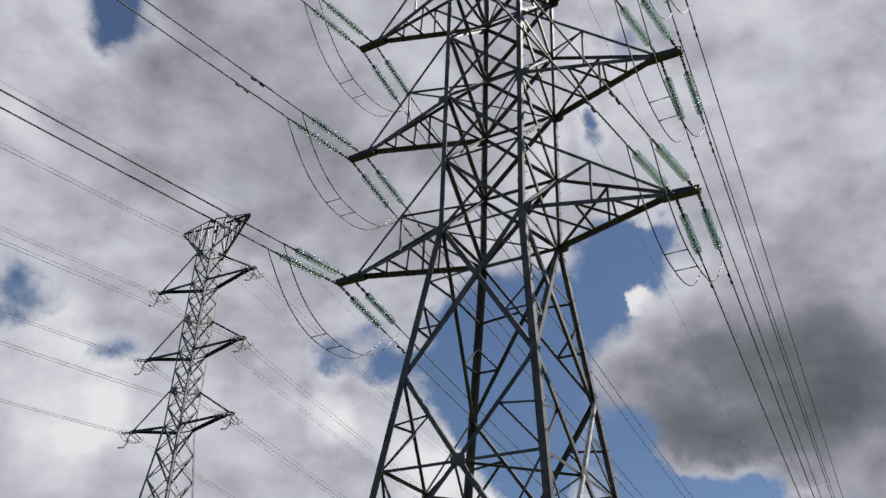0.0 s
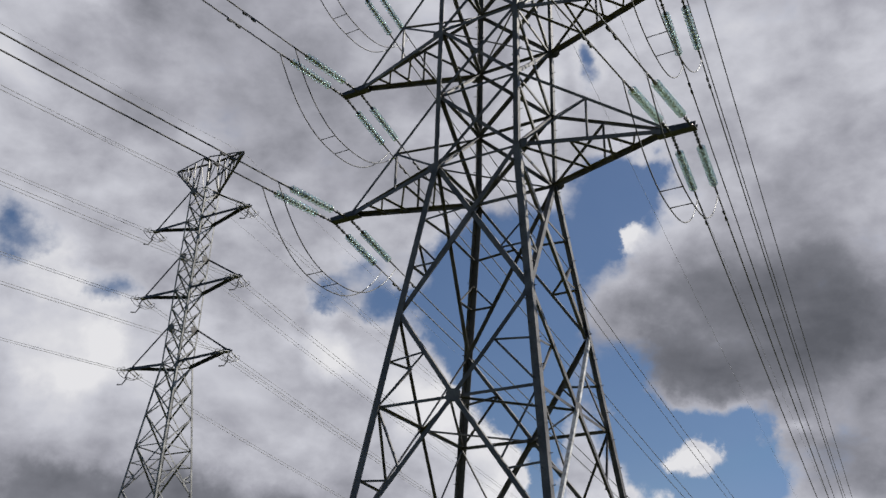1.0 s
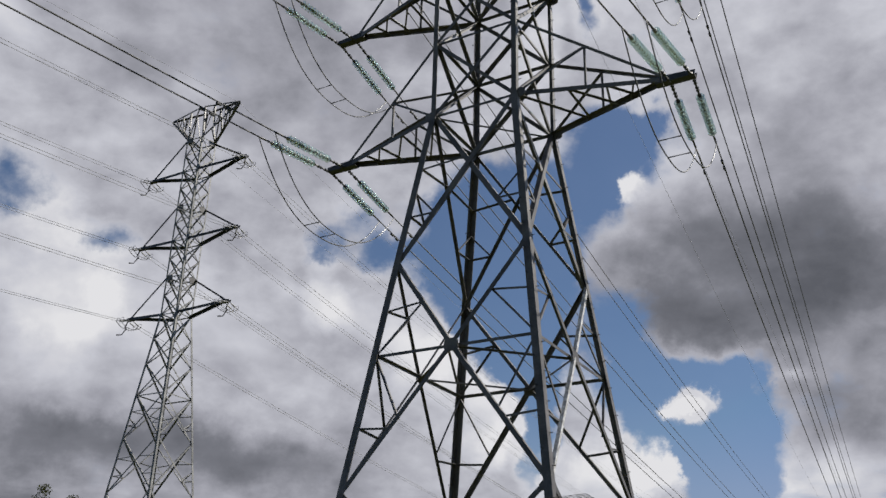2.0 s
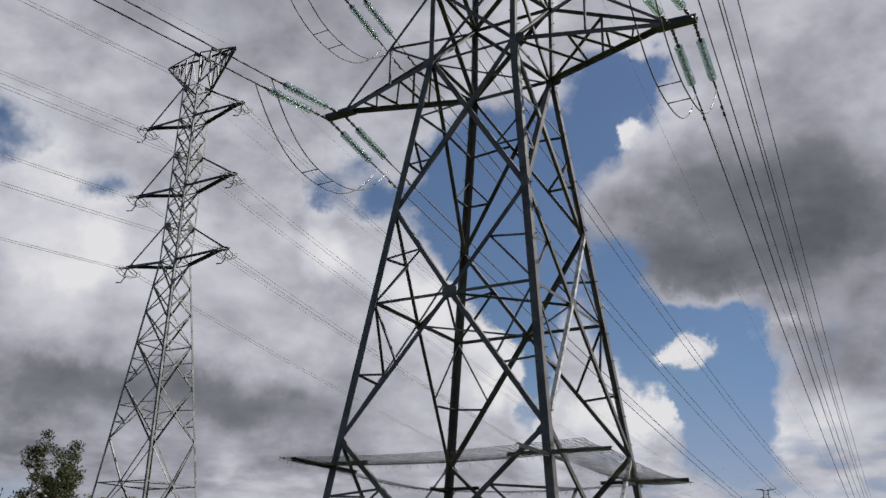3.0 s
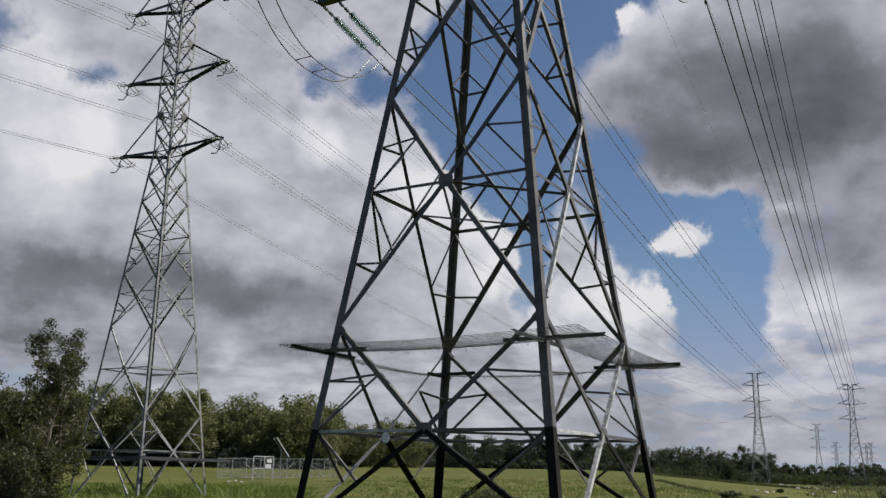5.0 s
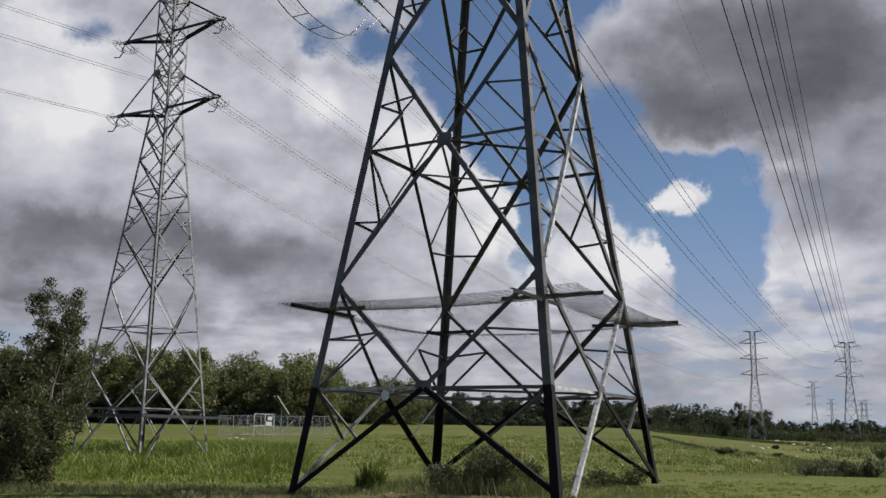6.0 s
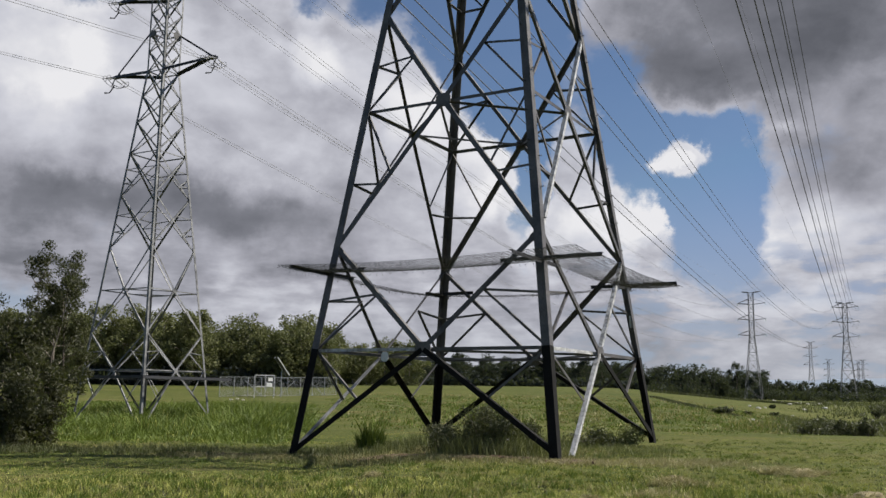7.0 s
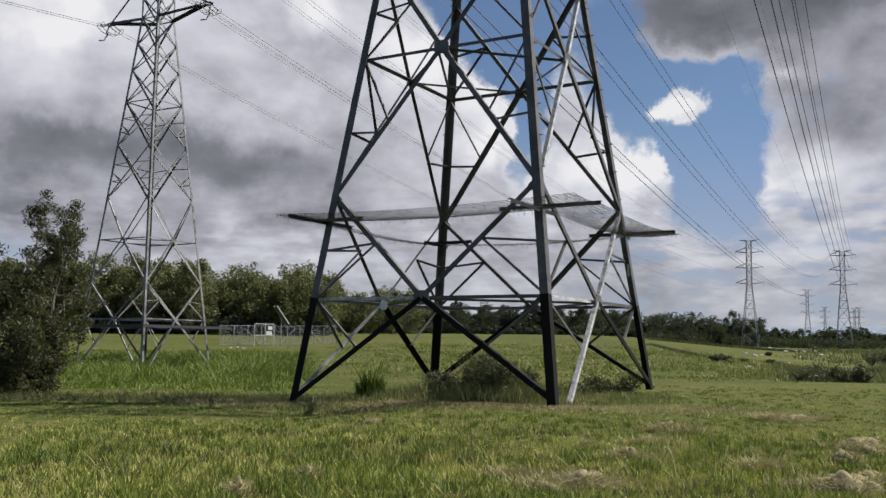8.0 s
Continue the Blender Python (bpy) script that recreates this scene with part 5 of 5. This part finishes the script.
# darker tufts added to paint in the tower's shadow falling to the left
tufts(41, 500, 22, band([(-12.5, 24.2), (-8.0, 24.4), (-4.6, 24.6), (-2.6, 23.4)], 0.7), 0.1, 0.009, 0.16, WEED, "rank_strip", "dark tufts deepening the tower's shadow band on the grass", 1.0)
tufts(33, 160, 18, wedge(-23, -6.5, 30, 74), 0.34, 0.018, 0.4, GRASS, "seeding_tall_grass", "yellow-green seeding grass round the pale tower's base", 0.7)
tufts(7, 700, 22, ring(1.0, 24.2, 5.2, 0.35), 0.24, 0.008, 0.13, SEED_HEADS, "seeding_weeds", "pale seeding weeds inside the tower base", 0.7)
tufts(27, 380, 20, ring(0.6, 23.8, 4.6, 0.35), 0.2, 0.009, 0.16, WEED, "dark_weeds", "rank dark weeds inside the tower base", 0.7)
blades(43, 12000, ring(0.6, 22.6, 3.6, 0.6), 0.11, 0.007, GRASS_DRY, "dry_litter", "dry brown litter under the tower", 1.6)
blades(11, 3500, ring(1.35, 21.5, 1.2, 0.5), 0.6, 0.009, WEED, "rank_weeds", "rank grey-green weeds round the shrub", 0.6)
blades(12, 1500, ring(1.5, 21.4, 1.3, 0.5), 0.65, 0.008, SEED_HEADS, "weed_stalks", "pale seeding stalks round the shrub", 0.7)
blades(8, 1100, ring(-1.62, 25.0, 0.34), 0.7, 0.012, GRASS_TALL, "grass_tussock", "upright green grass tussock", 0.7)
tufts(34, 2600, 12, wedge(-8, 27, 36, 100), 0.13, 0.03, 0.35, GRASS_TALL, "rough_pasture", "rough clumps of green pasture", 1.0)
tufts(35, 1300, 12, wedge(-8, 27, 36, 110), 0.13, 0.03, 0.4, GRASS_DRY, "dry_pasture", "dull straw clumps in the pasture", 1.0)
tufts(37, 520, 12, wedge(20.5, 32, 95, 230), 0.5, 0.07, 0.9, WEED, "distant_scrub", "dull scrub over the far paddock", 0.9)
tufts(36, 800, 14, wedge(19, 29, 42, 100), 0.28, 0.03, 0.5, WEED, "gully_scrub", "dull dark scrub in the gully", 0.9)
blades(9, 5000, band([(25.2, 109.0), (23.4, 88.0), (22.2, 70.0)], 0.3), 0.13, 0.03, LEAF_SHRUB, "drain_grass", "line of dark rank grass along a drain", 0.5)
blades(10, 5000, band([(32.5, 140.0), (42.0, 136.0), (54.0, 140.0)], 0.6), 0.3, 0.04, LEAF_SHRUB, "track_grass", "line of dark rank grass along a track", 0.5)


# ---- fenced compound, rocks, hills ----
def fence():
    root = thing("chain_link_fence", "grey chain-link fence on steel posts before the trees", "fence", pose(0, 0, 0))
    a, b = Vector((-18.9, 84.0, 0)), Vector((-9.6, 93.5, 0))
    n = 9
    tops = []
    for i in range(n + 1):
        p = a.lerp(b, i / n)
        p.z = ground_z(p.x, p.y)
        v, f = tube_geometry([p - Vector((0, 0, 0.2)), p + Vector((0, 0, 1.75))], 0.035, 7)
        piece("post", mesh_of("post", v, f, CHAINLINK), root)
        tops.append(p)
    for i in range(n):
        p, q = tops[i], tops[i + 1]
        gl = [tube_geometry([p + Vector((0, 0, h)), q + Vector((0, 0, h))], 0.018, 5) for h in (0.05, 1.72)]
        m = 16
        for j in range(m + 1):
            for sgn in (1, -1):
                s0, s1 = j / m, j / m + sgn * 0.5
                s1 = min(1.0, max(0.0, s1))
                h1 = 1.7 * abs(s1 - s0) / 0.5
                gl.append(tube_geometry([p.lerp(q, s0) + Vector((0, 0, 0.04)), p.lerp(q, s1) + Vector((0, 0, h1))], 0.005, 3))
        piece("mesh_panel", mesh_of("mesh_panel", *join(gl), CHAINLINK), root)
    for s, lean in ((0.2, 1), (0.62, -1), (0.75, 1)):
        p = a.lerp(b, s)
        p.z = ground_z(p.x, p.y)
        v, f = tube_geometry([p + Vector((0, 0, 1.4)), p + Vector((1.3 * lean, 1.2 * lean, 0.0))], 0.03, 6)
        piece("stay", mesh_of("stay", v, f, CHAINLINK), root)


fence()


def gate_and_solar():
    x, y = -14.9, 83.6
    z = ground_z(x, y)
    gate = thing("steel_gate", "grey tubular steel gate frame with white notices", "gate", pose(x, y, z, 0, 0, 38))
    for name, p, q in (("gate_post", (-0.95, 0, -0.1), (-0.95, 0, 2.0)), ("gate_post", (0.95, 0, -0.1), (0.95, 0, 2.0)), ("rail", (-0.95, 0, 1.95), (0.95, 0, 1.95)), ("rail", (-0.95, 0, 0.95), (0.95, 0, 0.95)), ("upright", (0.1, 0, 0.1), (0.1, 0, 1.95))):
        v, f = tube_geometry([p, q], 0.04, 7)
        piece(name, mesh_of(name, v, f, STEEL_NEW), gate)
    for cx, cz, hw, hh in ((0.45, 1.15, 0.28, 0.17), (0.55, 1.6, 0.22, 0.15)):
        v, f = box_geometry((cx, -0.06, cz), (1, 0, 0), (0, 0, 1), (0, 1, 0), hw, hh, 0.012)
        piece("notice", mesh_of("notice", v, f, WHITE_PAINT), gate, "blank white notice board")
    post = thing("solar_post", "tilted solar panel on a steel post inside the compound", "solar panel", pose(-13.8, 86.0, ground_z(-13.8, 86.0), 0, 0, 30))
    v, f = tube_geometry([(0, 0, -0.1), (0, 0, 2.6)], 0.05, 8)
    piece("post", mesh_of("post", v, f, CHAINLINK), post)
    v, f = box_geometry((0, 0, 2.75), (1, 0, -1.35), (0, 1, 0), (1.35, 0, 1), 0.95, 0.4, 0.03)
    piece("panel", mesh_of("panel", v, f, STEEL_DARK), post, "dark solar panel")
    v, f = join([box_geometry((0, s * 0.41, 2.77), (1, 0, -1.35), (0, 1, 0), (1.35, 0, 1), 1.0, 0.03, 0.04) for s in (1, -1)])
    piece("panel_frame", mesh_of("panel_frame", v, f, WHITE_PAINT), post, "pale aluminium frame")


gate_and_solar()


def rocks():
    rng = random.Random(4)
    spots = [(az + rng.uniform(-0.1, 0.1), d * rng.uniform(0.95, 1.05), r * rng.uniform(0.7, 1.2)) for az, d, r in
             ((19.8, 236, 0.6), (20.2, 205, 0.5), (20.9, 164, 0.4), (21.2, 172, 0.4), (21.6, 180, 0.4), (20.5, 140, 0.3), (21.3, 126, 0.38), (22.4, 129, 0.35), (18.5, 73, 0.16), (18.4, 114, 0.25), (18.9, 115, 0.25), (19.2, 115, 0.22), (22.1, 170, 0.4), (22.6, 200, 0.5), (20.7, 100, 0.2))]
    spots += [(-12.0 + 0.35 * i, 80 + rng.uniform(-2, 2), 0.14) for i in range(3)]
    for az, d, r in spots:
        x, y, z = on_ground(az, d)
        bm = bmesh.new()
        bmesh.ops.create_icosphere(bm, subdivisions=2, radius=r)
        for v in bm.verts:
            v.co *= 1 + 0.35 * noise.noise(v.co * 2.2 / r + Vector((az, d, 0)))
            v.co.z *= 0.55
        me = bpy.data.meshes.new("rock")
        bm.to_mesh(me)
        bm.free()
        me.materials.append(ROCK)
        ob = tagged(new("rock", me), "small pale rock lying in the paddock grass", "rock", "pale rocks in the paddock")
        ob.matrix_basis = pose(x, y, z + 0.12 * r, 0, 0, rng.uniform(0, 360))


rocks()


def hills():
    verts, faces, n = [], [], 90
    for i in range(n + 1):
        az = -45 + 100 * i / n
        d = 2600
        h = 56 + 30 * noise.noise((az * 0.05, 2.0, 0)) + 8 * noise.noise((az * 0.25, 5.0, 0))
        h *= smooth01((az - 2) / 18) * 0.9 + 0.1
        x, y = d * math.sin(radians(az)), d * math.cos(radians(az))
        verts += [(x, y, -5), (x * 1.05, y * 1.05, h), (x * 1.3, y * 1.3, -5)]
    for i in range(n):
        a, b = 3 * i, 3 * i + 3
        faces += [(a, b, b + 1, a + 1), (a + 1, b + 1, b + 2, a + 2)]
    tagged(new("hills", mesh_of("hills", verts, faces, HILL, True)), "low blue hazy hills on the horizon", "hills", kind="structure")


hills()
